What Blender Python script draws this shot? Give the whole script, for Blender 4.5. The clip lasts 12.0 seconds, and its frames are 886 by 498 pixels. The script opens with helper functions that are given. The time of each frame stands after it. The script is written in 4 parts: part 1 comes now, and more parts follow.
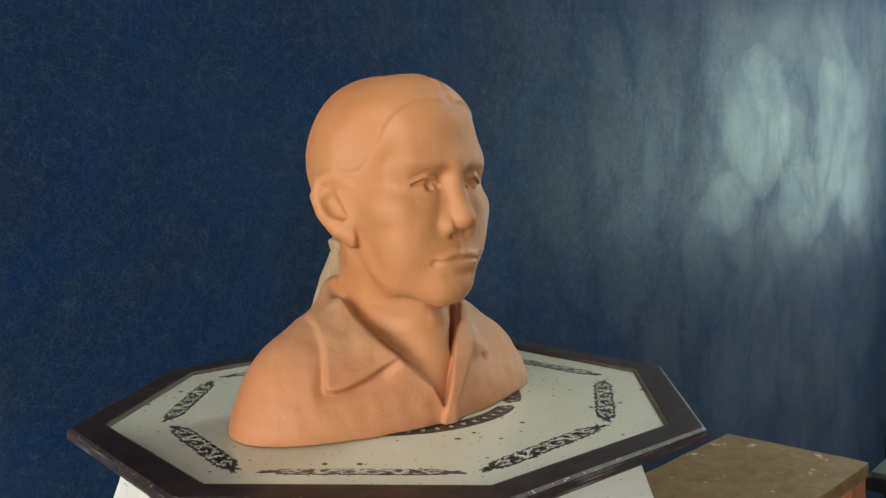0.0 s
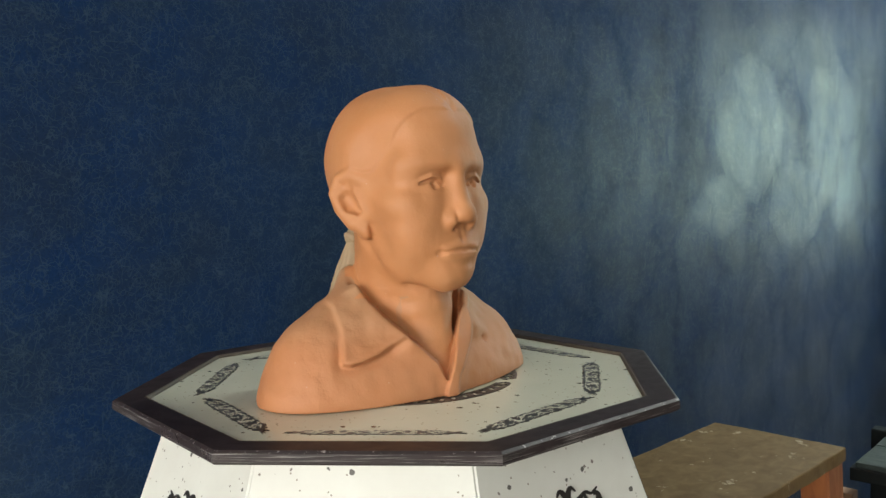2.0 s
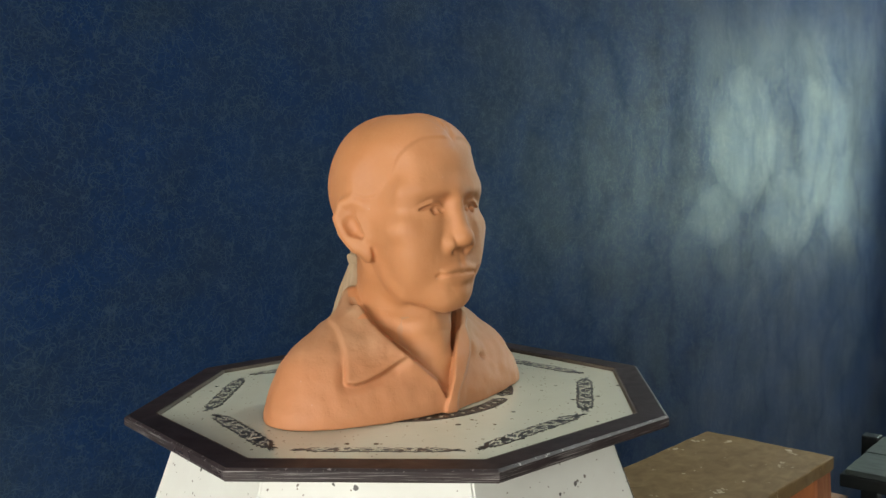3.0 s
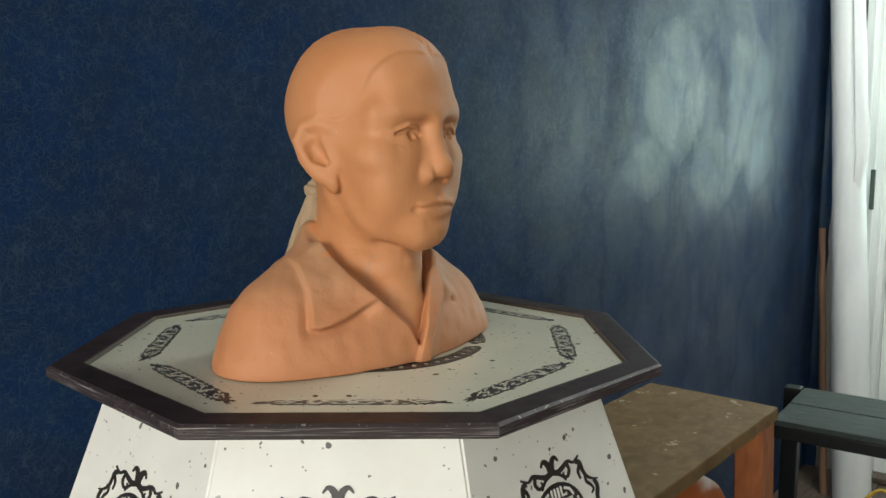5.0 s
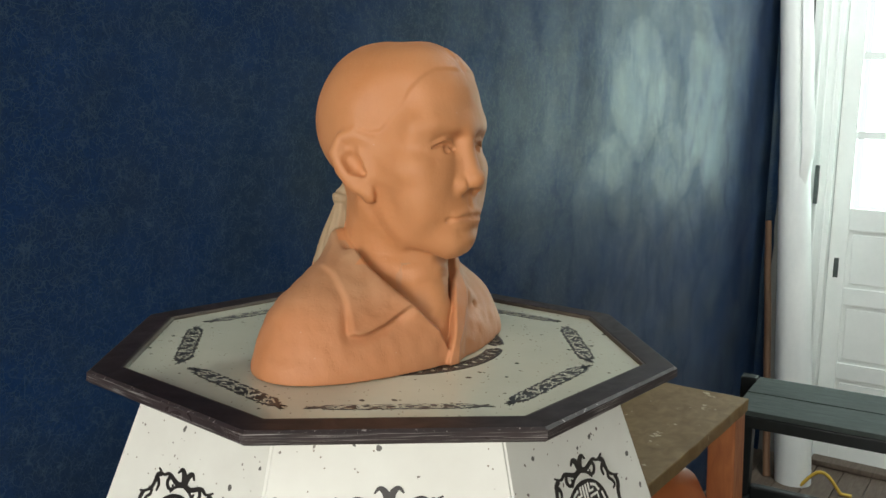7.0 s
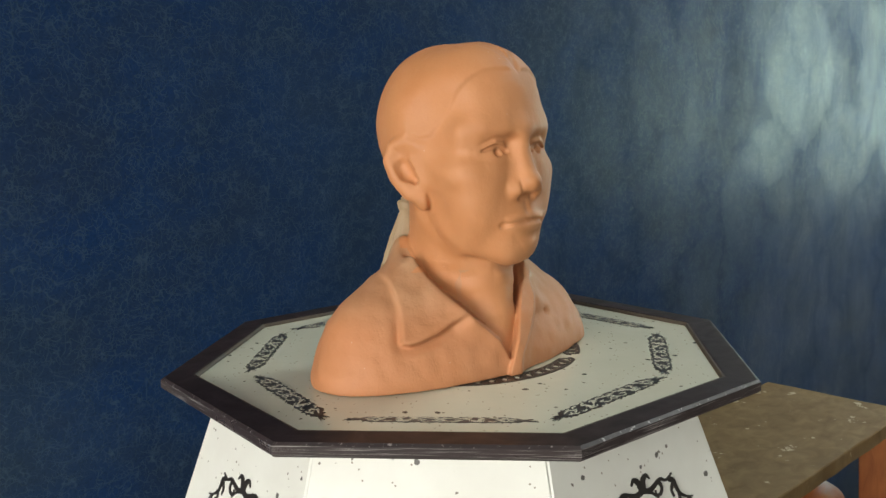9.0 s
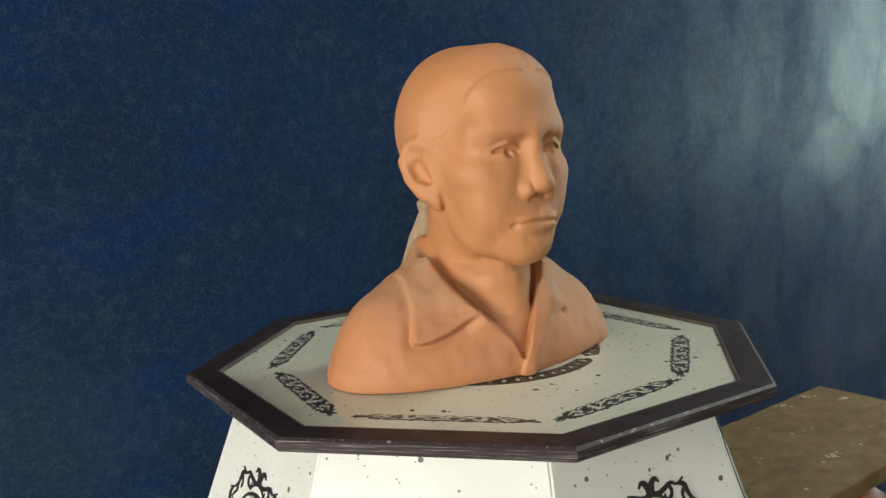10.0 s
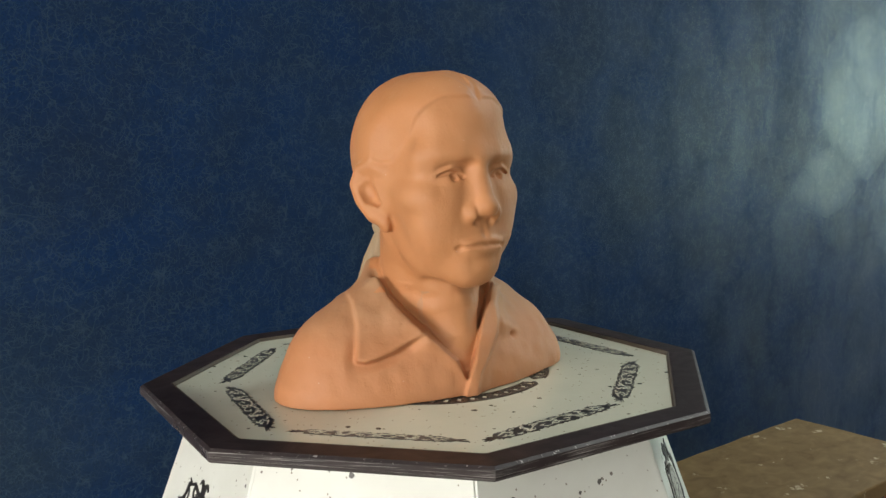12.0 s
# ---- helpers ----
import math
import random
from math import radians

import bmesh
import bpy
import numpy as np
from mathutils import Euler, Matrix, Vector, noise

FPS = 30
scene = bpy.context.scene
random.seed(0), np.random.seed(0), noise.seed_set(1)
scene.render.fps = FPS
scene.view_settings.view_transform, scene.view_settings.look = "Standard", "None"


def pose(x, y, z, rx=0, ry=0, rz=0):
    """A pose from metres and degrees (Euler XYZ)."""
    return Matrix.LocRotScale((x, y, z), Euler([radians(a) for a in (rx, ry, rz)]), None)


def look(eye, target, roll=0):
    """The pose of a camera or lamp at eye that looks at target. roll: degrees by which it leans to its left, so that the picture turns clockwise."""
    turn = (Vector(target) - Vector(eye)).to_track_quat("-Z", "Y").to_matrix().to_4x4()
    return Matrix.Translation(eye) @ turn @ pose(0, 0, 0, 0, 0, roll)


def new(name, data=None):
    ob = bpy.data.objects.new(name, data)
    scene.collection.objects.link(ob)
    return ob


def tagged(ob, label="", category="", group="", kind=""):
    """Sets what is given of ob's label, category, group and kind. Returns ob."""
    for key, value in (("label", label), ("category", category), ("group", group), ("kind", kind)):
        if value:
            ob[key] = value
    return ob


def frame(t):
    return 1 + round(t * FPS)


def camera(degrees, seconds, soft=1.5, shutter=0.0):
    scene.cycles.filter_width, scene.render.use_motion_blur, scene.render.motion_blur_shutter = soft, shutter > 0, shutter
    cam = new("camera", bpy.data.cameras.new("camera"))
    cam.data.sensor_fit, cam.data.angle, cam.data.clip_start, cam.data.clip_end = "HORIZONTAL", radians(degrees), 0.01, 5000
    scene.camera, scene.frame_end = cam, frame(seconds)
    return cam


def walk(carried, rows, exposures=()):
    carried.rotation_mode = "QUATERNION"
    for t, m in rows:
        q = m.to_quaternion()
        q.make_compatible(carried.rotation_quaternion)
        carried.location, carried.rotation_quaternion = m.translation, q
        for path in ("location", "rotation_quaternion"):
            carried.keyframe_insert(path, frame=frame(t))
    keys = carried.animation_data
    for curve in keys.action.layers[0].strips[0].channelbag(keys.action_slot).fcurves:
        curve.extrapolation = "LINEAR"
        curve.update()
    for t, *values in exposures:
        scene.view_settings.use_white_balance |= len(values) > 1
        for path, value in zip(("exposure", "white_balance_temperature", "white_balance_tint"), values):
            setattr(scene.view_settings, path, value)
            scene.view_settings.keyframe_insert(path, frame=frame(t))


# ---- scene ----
cam = camera(54.75, 12.0)
PATH = [
    (0, (0.1348, -0.8928, 1.2363), (-0.0410, 1.0921, 1.0653), -1.54),
    (0.5, (0.1421, -0.9312, 1.2367), (-0.0370, 1.0535, 1.0671), -1.40),
    (1, (0.1459, -0.9559, 1.2402), (-0.0330, 1.0295, 1.0789), -1.37),
    (1.5, (0.1434, -0.9791, 1.2353), (-0.0364, 1.0065, 1.0773), -1.45),
    (2, (0.1436, -0.9954, 1.2293), (-0.0410, 0.9900, 1.0733), -1.46),
    (2.5, (0.1415, -1.0151, 1.2363), (-0.0428, 0.9703, 1.0807), -1.46),
    (3, (0.1453, -1.0326, 1.2566), (-0.0328, 0.9535, 1.1024), -1.40),
    (5, (0.0665, -0.9393, 1.2244), (0.1095, 1.0436, 0.9669), 0.14),
    (5.5, (0.0174, -0.9467, 1.2294), (0.1846, 1.0239, 0.9316), 1.24),
    (6, (-0.0098, -0.9601, 1.2392), (0.2104, 1.0055, 0.9425), 1.43),
    (6.5, (-0.0344, -0.9741, 1.2484), (0.1662, 0.9943, 0.9567), 1.29),
    (8.5, (0.0578, -0.9372, 1.2572), (0.0125, 1.0395, 0.9560), -0.78),
    (9, (0.1002, -0.9405, 1.2582), (-0.1422, 1.0225, 0.9623), -1.89),
    (9.5, (0.1356, -0.9414, 1.2586), (-0.2085, 1.0068, 0.9648), -2.33),
    (10, (0.1601, -0.9385, 1.2588), (-0.2491, 0.9972, 0.9659), -2.51),
    (10.5, (0.1917, -0.9351, 1.2584), (-0.2333, 0.9973, 0.9667), -2.53),
    (11, (0.2206, -0.9373, 1.2577), (-0.2046, 0.9978, 0.9846), -1.91),
    (11.5, (0.2305, -0.9435, 1.2553), (-0.2175, 0.9911, 1.0173), -1.25),
    (12, (0.2341, -0.9412, 1.2561), (-0.2138, 0.9938, 1.0208), -1.21),
]
walk(cam, [(t, look(eye, target, roll)) for t, eye, target, roll in PATH],
     exposures=[(0, 0.0), (3.2, 0.0), (4.8, -0.15), (5.5, -0.3), (6.7, -0.25), (8.3, 0.04), (9.0, 0.03), (9.6, 0.0), (12, 0.0)])

# ---------------------------------------------------------------- world, light
world = bpy.data.worlds.new("sky")
scene.world = world
world.use_nodes = True
wn, wl = world.node_tree.nodes, world.node_tree.links
sky = wn.new("ShaderNodeTexSky")
sky.sky_type, sky.sun_disc, sky.sun_elevation, sky.sun_rotation = "NISHITA", False, radians(48), radians(200)
wl.new(sky.outputs[0], wn["Background"].inputs[0])
wn["Background"].inputs[1].default_value = 0.1

# the room stands turned against the pedestal: u runs along the blue wall, v into the wall (minus v is out into the room)
TURN = 49.6
ROOM = pose(-0.4389, 0.3193, 0, 0, 0, TURN)
FLOOR, CEIL = -0.40, 3.4
U0, U1, V0 = -5.2, 3.74, -4.4          # far end, door wall, wall behind the camera


def area(name, m, sx, sy, watts, colour):
    data = bpy.data.lights.new(name, "AREA")
    data.shape, data.size, data.size_y, data.energy, data.color = "RECTANGLE", sx, sy, watts, colour
    ob = new(name, data)
    ob.matrix_basis = m
    return ob


# daylight in the openings: the big window at the far end, and the glazed door
area("window_daylight", ROOM @ look((U0 + 0.06, -1.85, 1.70), (2.0, -1.4, 1.05)), 3.0, 2.0, 270, (1.0, 0.965, 0.90))
area("door_daylight", ROOM @ look((U1 + 0.22, -0.82, 1.47), (0.0, -0.82, 1.3)), 0.86, 1.18, 25, (0.74, 1.0, 0.90))

# soft fill through an unseen side window, added to even out the light
area("side_fill_light", ROOM @ look((-3.0, V0 + 0.06, 1.75), (2.0, 0.0, 0.9)), 1.7, 1.7, 34, (1.0, 0.98, 0.93))
# unseen overhead fill lamp, added to brighten the door corner
area("corner_fill_light", ROOM @ pose(2.70, -1.0, CEIL + 0.04), 0.74, 0.74, 78, (0.93, 1.0, 0.97))

# ---------------------------------------------------------------- materials


def material(name):
    m = bpy.data.materials.new(name)
    m.use_nodes = True
    return m, m.node_tree.nodes, m.node_tree.links, m.node_tree.nodes["Principled BSDF"]


def node(nodes, kind, **values):
    n = nodes.new(kind)
    for key, value in values.items():
        n.inputs[key].default_value = value
    return n


def coords(nodes, links, scale=(1, 1, 1), space="Object", move=(0, 0, 0)):
    tc, mp = nodes.new("ShaderNodeTexCoord"), nodes.new("ShaderNodeMapping")
    mp.inputs["Scale"].default_value = scale
    mp.inputs["Location"].default_value = move
    links.new(tc.outputs[space], mp.inputs[0])
    return mp.outputs[0]


def ramp(nodes, links, fac, stops):
    r = nodes.new("ShaderNodeValToRGB")
    e = r.color_ramp.elements
    while len(e) < len(stops):
        e.new(0.5)
    for el, (p, c) in zip(e, stops):
        el.position, el.color = p, (c if len(c) == 4 else (*c, 1))
    links.new(fac, r.inputs[0])
    return r.outputs[0]


def grey(v):
    return (v, v, v, 1)


def mixed(nodes, links, fac, a, b, mode="MIX"):
    m = nodes.new("ShaderNodeMix")
    m.data_type, m.blend_type = "RGBA", mode
    for sock, val in ((m.inputs[0], fac), (m.inputs[6], a), (m.inputs[7], b)):
        if isinstance(val, (int, float)):
            sock.default_value = val
        elif isinstance(val, tuple):
            sock.default_value = val if len(val) == 4 else (*val, 1)
        else:
            links.new(val, sock)
    return m.outputs[2]


def bumped(nodes, links, bsdf, height, strength, distance):
    b = nodes.new("ShaderNodeBump")
    b.inputs["Strength"].default_value, b.inputs["Distance"].default_value = strength, distance
    links.new(height, b.inputs["Height"])
    links.new(b.outputs[0], bsdf.inputs["Normal"])
    return b


def noise_tex(nodes, links, vec, scale, detail=4, rough=0.55, dist=0.0):
    n = node(nodes, "ShaderNodeTexNoise", Scale=scale, Detail=detail, Roughness=rough, Distortion=dist)
    links.new(vec, n.inputs["Vector"])
    return n.outputs[0]


def simple(name, colour, dark, rough, scale=14.0, bump=0.25, dist=0.002, metal=0.0, stretch=(1, 1, 1), spec=0.5):
    """Paint, wood or plaster with blotches, fine grain and a little relief."""
    m, n, l, b = material(name)
    v = coords(n, l, stretch)
    big, fine = noise_tex(n, l, v, scale), noise_tex(n, l, v, scale * 9, 6, 0.65)
    col = ramp(n, l, big, [(0.3, dark), (0.68, colour)])
    l.new(mixed(n, l, 0.25, col, ramp(n, l, fine, [(0.35, dark), (0.65, colour)])), b.inputs["Base Color"])
    l.new(ramp(n, l, big, [(0.2, grey(rough - 0.08)), (0.8, grey(rough + 0.1))]), b.inputs["Roughness"])
    b.inputs["Metallic"].default_value = metal
    b.inputs["Specular IOR Level"].default_value = spec
    bumped(n, l, b, fine, bump, dist)
    return m


def wall_material():
    """Dark blue glossy paint over a sheet pressed with fine crossing fibres."""
    m, n, l, b = material("blue_lacquered_sheet")
    v = coords(n, l)
    cloud, tint = noise_tex(n, l, v, 2.2, 4, 0.55), noise_tex(n, l, coords(n, l, (1, 1, 1.4)), 5.5, 4, 0.6)
    col = ramp(n, l, cloud, [(0.32, (0.012, 0.024, 0.054)), (0.5, (0.008, 0.026, 0.080)), (0.68, (0.013, 0.028, 0.061))])
    col = mixed(n, l, ramp(n, l, tint, [(0.42, grey(0)), (0.7, grey(0.42))]), col, (0.020, 0.028, 0.036))
    # fibres: broken curving lines at three sizes
    warp = n.new("ShaderNodeTexNoise")
    warp.inputs["Scale"].default_value, warp.inputs["Detail"].default_value = 22, 3
    l.new(v, warp.inputs["Vector"])
    fibres = None
    for k, (sc, thin, amp) in enumerate(((40, 0.024, 0.050), (75, 0.040, 0.032), (150, 0.08, 0.016))):
        sc2 = n.new("ShaderNodeVectorMath")
        sc2.operation = "MULTIPLY_ADD"
        l.new(warp.outputs["Color"], sc2.inputs[0])
        sc2.inputs[1].default_value = (amp, amp, amp)
        l.new(coords(n, l, (1, 0.3, 1 - 0.15 * k)), sc2.inputs[2])
        vo = n.new("ShaderNodeTexVoronoi")
        vo.feature = "DISTANCE_TO_EDGE"
        vo.inputs["Scale"].default_value = sc
        l.new(sc2.outputs[0], vo.inputs["Vector"])
        line = ramp(n, l, vo.outputs["Distance"], [(0.0, grey(1)), (thin, grey(0))])
        keep = ramp(n, l, noise_tex(n, l, v, 26 + 17 * k, 2), [(0.47, grey(0)), (0.60, grey(1))])
        line = mixed(n, l, 1.0, line, keep, "MULTIPLY")
        fibres = line if fibres is None else mixed(n, l, 1.0, fibres, line, "LIGHTEN")
    for k, (stretch, sc, thin) in enumerate((((1, 0.3, 2.1), 9, 0.0050), ((2.3, 0.3, 1), 10, 0.0055), ((1.4, 0.3, 1.4), 17, 0.0090), ((1, 0.3, 1.7), 27, 0.0120))):
        wind = noise_tex(n, l, coords(n, l, stretch, move=(3.1 * k, 0, 1.7 * k)), sc, 1.5, 0.5)
        line = ramp(n, l, wind, [(0.5 - thin, grey(0)), (0.5, grey(1)), (0.5 + thin, grey(0))])
        keep = ramp(n, l, noise_tex(n, l, coords(n, l, move=(k, 0, 0)), 15 + 5 * k, 2), [(0.42, grey(0.1)), (0.58, grey(1))])
        fibres = mixed(n, l, 1.0, fibres, mixed(n, l, 1.0, line, keep, "MULTIPLY"), "LIGHTEN")
    grain = noise_tex(n, l, v, 330, 3, 0.6)
    col = mixed(n, l, mixed(n, l, 1.0, fibres, grey(0.6), "MULTIPLY"), col, (0.046, 0.076, 0.098))
    col = mixed(n, l, ramp(n, l, grain, [(0.5, grey(0)), (0.75, grey(0.5))]), col, (0.004, 0.009, 0.020))
    l.new(col, b.inputs["Base Color"])
    # soft hanging lobes with more gloss
    lobes = noise_tex(n, l, coords(n, l, (1.5, 1, 1.35), move=(0.9, 0, 0.0)), 2.3, 2, 0.5)
    drips = noise_tex(n, l, coords(n, l, (4.5, 1, 2.2)), 2.6, 4, 0.6)
    shine = mixed(n, l, 0.15, lobes, drips)
    l.new(ramp(n, l, shine, [(0.36, grey(0.40)), (0.62, grey(0.33))]), b.inputs["Roughness"])
    # overlapping runs of lacquer leave dull seams
    bend = n.new("ShaderNodeVectorMath")
    bend.operation = "MULTIPLY_ADD"
    slow = n.new("ShaderNodeTexNoise")
    slow.inputs["Scale"].default_value, slow.inputs["Detail"].default_value = 5, 3
    l.new(v, slow.inputs["Vector"])
    l.new(slow.outputs["Color"], bend.inputs[0])
    bend.inputs[1].default_value = (0.35, 0, 0.35)
    l.new(coords(n, l, (1.5, 0, 0.8)), bend.inputs[2])
    runs = n.new("ShaderNodeTexVoronoi")
    runs.feature = "DISTANCE_TO_EDGE"
    runs.inputs["Scale"].default_value = 2.6
    l.new(bend.outputs[0], runs.inputs["Vector"])
    seam = ramp(n, l, runs.outputs["Distance"], [(0.0, grey(0.55)), (0.03, grey(0.72)), (0.14, grey(1))])
    gloss = ramp(n, l, shine, [(0.36, grey(0.08)), (0.46, grey(0.12)), (0.54, grey(0.17)), (0.64, grey(0.22))])
    # wall highlights put into the gloss as set patches: along the wall, height, half width, half height, how full
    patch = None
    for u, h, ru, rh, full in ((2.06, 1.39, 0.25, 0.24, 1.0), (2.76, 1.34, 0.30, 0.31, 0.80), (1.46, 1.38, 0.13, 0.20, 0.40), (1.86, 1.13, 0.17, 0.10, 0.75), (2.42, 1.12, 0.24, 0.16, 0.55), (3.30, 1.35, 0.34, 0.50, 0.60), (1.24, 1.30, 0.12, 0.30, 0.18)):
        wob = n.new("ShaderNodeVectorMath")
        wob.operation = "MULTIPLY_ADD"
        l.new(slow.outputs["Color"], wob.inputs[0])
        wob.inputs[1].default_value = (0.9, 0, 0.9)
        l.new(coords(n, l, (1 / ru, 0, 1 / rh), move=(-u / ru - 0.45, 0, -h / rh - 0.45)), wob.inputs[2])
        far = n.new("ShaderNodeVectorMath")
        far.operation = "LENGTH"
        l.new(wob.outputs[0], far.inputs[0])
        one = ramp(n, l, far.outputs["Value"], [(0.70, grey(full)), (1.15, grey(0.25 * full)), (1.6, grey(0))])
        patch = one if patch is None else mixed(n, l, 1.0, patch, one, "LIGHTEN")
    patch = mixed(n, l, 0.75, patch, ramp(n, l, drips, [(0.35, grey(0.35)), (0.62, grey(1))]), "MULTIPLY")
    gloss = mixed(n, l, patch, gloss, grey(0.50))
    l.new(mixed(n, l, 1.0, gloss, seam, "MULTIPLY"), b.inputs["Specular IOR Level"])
    b.inputs["Specular Tint"].default_value = (0.74, 1.0, 0.85, 1)
    fine = n.new("ShaderNodeBump")
    fine.inputs["Strength"].default_value, fine.inputs["Distance"].default_value = 0.35, 0.0010
    l.new(mixed(n, l, 0.5, fibres, grain), fine.inputs["Height"])
    l.new(fine.outputs[0], b.inputs["Normal"])
    return m


def clay_material(name, light, dark, rough, grey_top=False):
    """Painted plaster: even colour with faint blotches, rubbed spots and pale specks."""
    m, n, l, b = material(name)
    v = coords(n, l)
    big, mid, fine = noise_tex(n, l, v, 9, 4), noise_tex(n, l, v, 45, 5, 0.6), noise_tex(n, l, v, 420, 4, 0.6)
    col = ramp(n, l, big, [(0.3, dark), (0.65, light)])
    col = mixed(n, l, 0.3, col, ramp(n, l, mid, [(0.35, dark), (0.65, light)]))
    specks = n.new("ShaderNodeTexVoronoi")
    specks.inputs["Scale"].default_value = 42
    l.new(v, specks.inputs["Vector"])
    col = mixed(n, l, ramp(n, l, specks.outputs["Distance"], [(0.016, grey(0.5)), (0.034, grey(0))]), col, (0.62, 0.46, 0.36))
    # blotchy mix to grey-tan, stronger towards the top
    if grey_top:
        pos = n.new("ShaderNodeSeparateXYZ")
        l.new(v, pos.inputs[0])
        spot = n.new("ShaderNodeMath")
        spot.operation = "MULTIPLY"
        l.new(ramp(n, l, big, [(0.35, grey(0.45)), (0.65, grey(0.95))]), spot.inputs[0])
        l.new(ramp(n, l, pos.outputs["Z"], [(0.055, grey(0)), (0.135, grey(1))]), spot.inputs[1])
        col = mixed(n, l, spot.outputs[0], col, (0.33, 0.25, 0.15))
    l.new(col, b.inputs["Base Color"])
    l.new(ramp(n, l, mid, [(0.3, grey(rough - 0.06)), (0.7, grey(rough + 0.08))]), b.inputs["Roughness"])
    b.inputs["Specular IOR Level"].default_value = 0.35
    b.inputs["Subsurface Weight"].default_value = 0.04
    b.inputs["Subsurface Radius"].default_value = (0.006, 0.003, 0.002)
    rel = n.new("ShaderNodeBump")
    rel.inputs["Strength"].default_value, rel.inputs["Distance"].default_value = 0.35, 0.0035
    l.new(mid, rel.inputs["Height"])
    f = n.new("ShaderNodeBump")
    f.inputs["Strength"].default_value, f.inputs["Distance"].default_value = 0.22, 0.0007
    l.new(fine, f.inputs["Height"])
    l.new(rel.outputs[0], f.inputs["Normal"])
    comb = n.new("ShaderNodeBump")
    comb.inputs["Strength"].default_value, comb.inputs["Distance"].default_value = 0.24, 0.0012
    l.new(noise_tex(n, l, coords(n, l, (170, 170, 22)), 1.0, 3, 0.6), comb.inputs["Height"])
    l.new(f.outputs[0], comb.inputs["Normal"])
    l.new(comb.outputs[0], b.inputs["Normal"])
    return m


def terrazzo_material(name, base, stain, rough):
    """Pale cast stone with scattered dark chips, faint smears and a polished or matt face."""
    m, n, l, b = material(name)
    v = coords(n, l)
    smear = noise_tex(n, l, v, 11, 5, 0.6)
    col = ramp(n, l, smear, [(0.3, stain), (0.7, base)])
    for sc, edge, tint, keep in ((58, 0.17, (0.07, 0.065, 0.055), 0.74), (110, 0.2, (0.16, 0.14, 0.115), 0.82), (190, 0.2, (0.25, 0.22, 0.17), 0.74)):
        vo = n.new("ShaderNodeTexVoronoi")
        vo.inputs["Scale"].default_value = sc
        wob = n.new("ShaderNodeVectorMath")
        wob.operation = "ADD"
        off = n.new("ShaderNodeTexNoise")
        off.inputs["Scale"].default_value = sc * 2.2
        l.new(v, off.inputs["Vector"])
        sc2 = n.new("ShaderNodeVectorMath")
        sc2.operation = "SCALE"
        sc2.inputs["Scale"].default_value = 0.35 / sc
        l.new(off.outputs["Color"], sc2.inputs[0])
        l.new(v, wob.inputs[0])
        l.new(sc2.outputs[0], wob.inputs[1])
        l.new(wob.outputs[0], vo.inputs["Vector"])
        chip = ramp(n, l, vo.outputs["Distance"], [(edge - 0.03, grey(0.95)), (edge, grey(0))])
        some = ramp(n, l, vo.outputs["Color"], [(keep, grey(0)), (keep + 0.02, grey(1))])
        col = mixed(n, l, mixed(n, l, 1.0, chip, some, "MULTIPLY"), col, tint)
    l.new(col, b.inputs["Base Color"])
    l.new(ramp(n, l, smear, [(0.3, grey(rough + 0.08)), (0.7, grey(rough))]), b.inputs["Roughness"])
    bumped(n, l, b, noise_tex(n, l, v, 160, 3), 0.06, 0.0008)
    return m


def worn_wood(name, base, dark, scar, rough, stretch, scars=0.66, lines=False, fine=38):
    m, n, l, b = material(name)
    v = coords(n, l, stretch)
    g = noise_tex(n, l, v, 9, 6, 0.6, 0.8)
    col = ramp(n, l, g, [(0.3, dark), (0.7, base)])
    sc = noise_tex(n, l, coords(n, l, (1, 1, 1)), fine, 5, 0.7)
    col = mixed(n, l, ramp(n, l, sc, [(scars, grey(0)), (scars + 0.03, grey(1))]), col, scar)
    if lines:
        li = noise_tex(n, l, coords(n, l, (14, 14, 1100)), 1.0, 3, 0.6)
        col = mixed(n, l, ramp(n, l, li, [(0.55, grey(0)), (0.70, grey(0.75))]), col, scar)
    l.new(col, b.inputs["Base Color"])
    l.new(ramp(n, l, g, [(0.2, grey(rough + 0.12)), (0.8, grey(rough - 0.05))]), b.inputs["Roughness"])
    bumped(n, l, b, g, 0.25, 0.0012)
    return m


M_WALL = wall_material()
M_CLAY = clay_material("painted_clay", (0.51, 0.234, 0.103), (0.45, 0.186, 0.070), 0.55)
M_SHIRT = clay_material("painted_clay_shirt", (0.505, 0.227, 0.107), (0.44, 0.177, 0.071), 0.6, True)
M_TAIL = clay_material("grey_tan_clay", (0.34, 0.25, 0.15), (0.27, 0.19, 0.115), 0.6)
M_TOP = terrazzo_material("polished_stone_top", (0.63, 0.63, 0.50), (0.57, 0.57, 0.45), 0.13)
M_SIDE = terrazzo_material("pale_stone_side", (0.70, 0.71, 0.65), (0.63, 0.63, 0.57), 0.42)
M_RIM = worn_wood("dark_lacquered_rim", (0.034, 0.021, 0.019), (0.016, 0.010, 0.009), (0.20, 0.17, 0.15), 0.42, (3, 3, 3), 0.80)
M_WORN = worn_wood("worn_rim_edge", (0.035, 0.024, 0.024), (0.02, 0.014, 0.014), (0.30, 0.28, 0.27), 0.5, (3, 3, 3), 0.60, fine=190)
# pale streaks: rubbed scratches, plus window glare put into the colour
M_EDGE = worn_wood("rubbed_glare_rim_side", (0.044, 0.033, 0.032), (0.022, 0.016, 0.016), (0.42, 0.40, 0.38), 0.27, (3, 3, 3), 0.68, True)
for m in (M_RIM, M_EDGE):
    m.node_tree.nodes["Principled BSDF"].inputs["Specular IOR Level"].default_value = 0.3
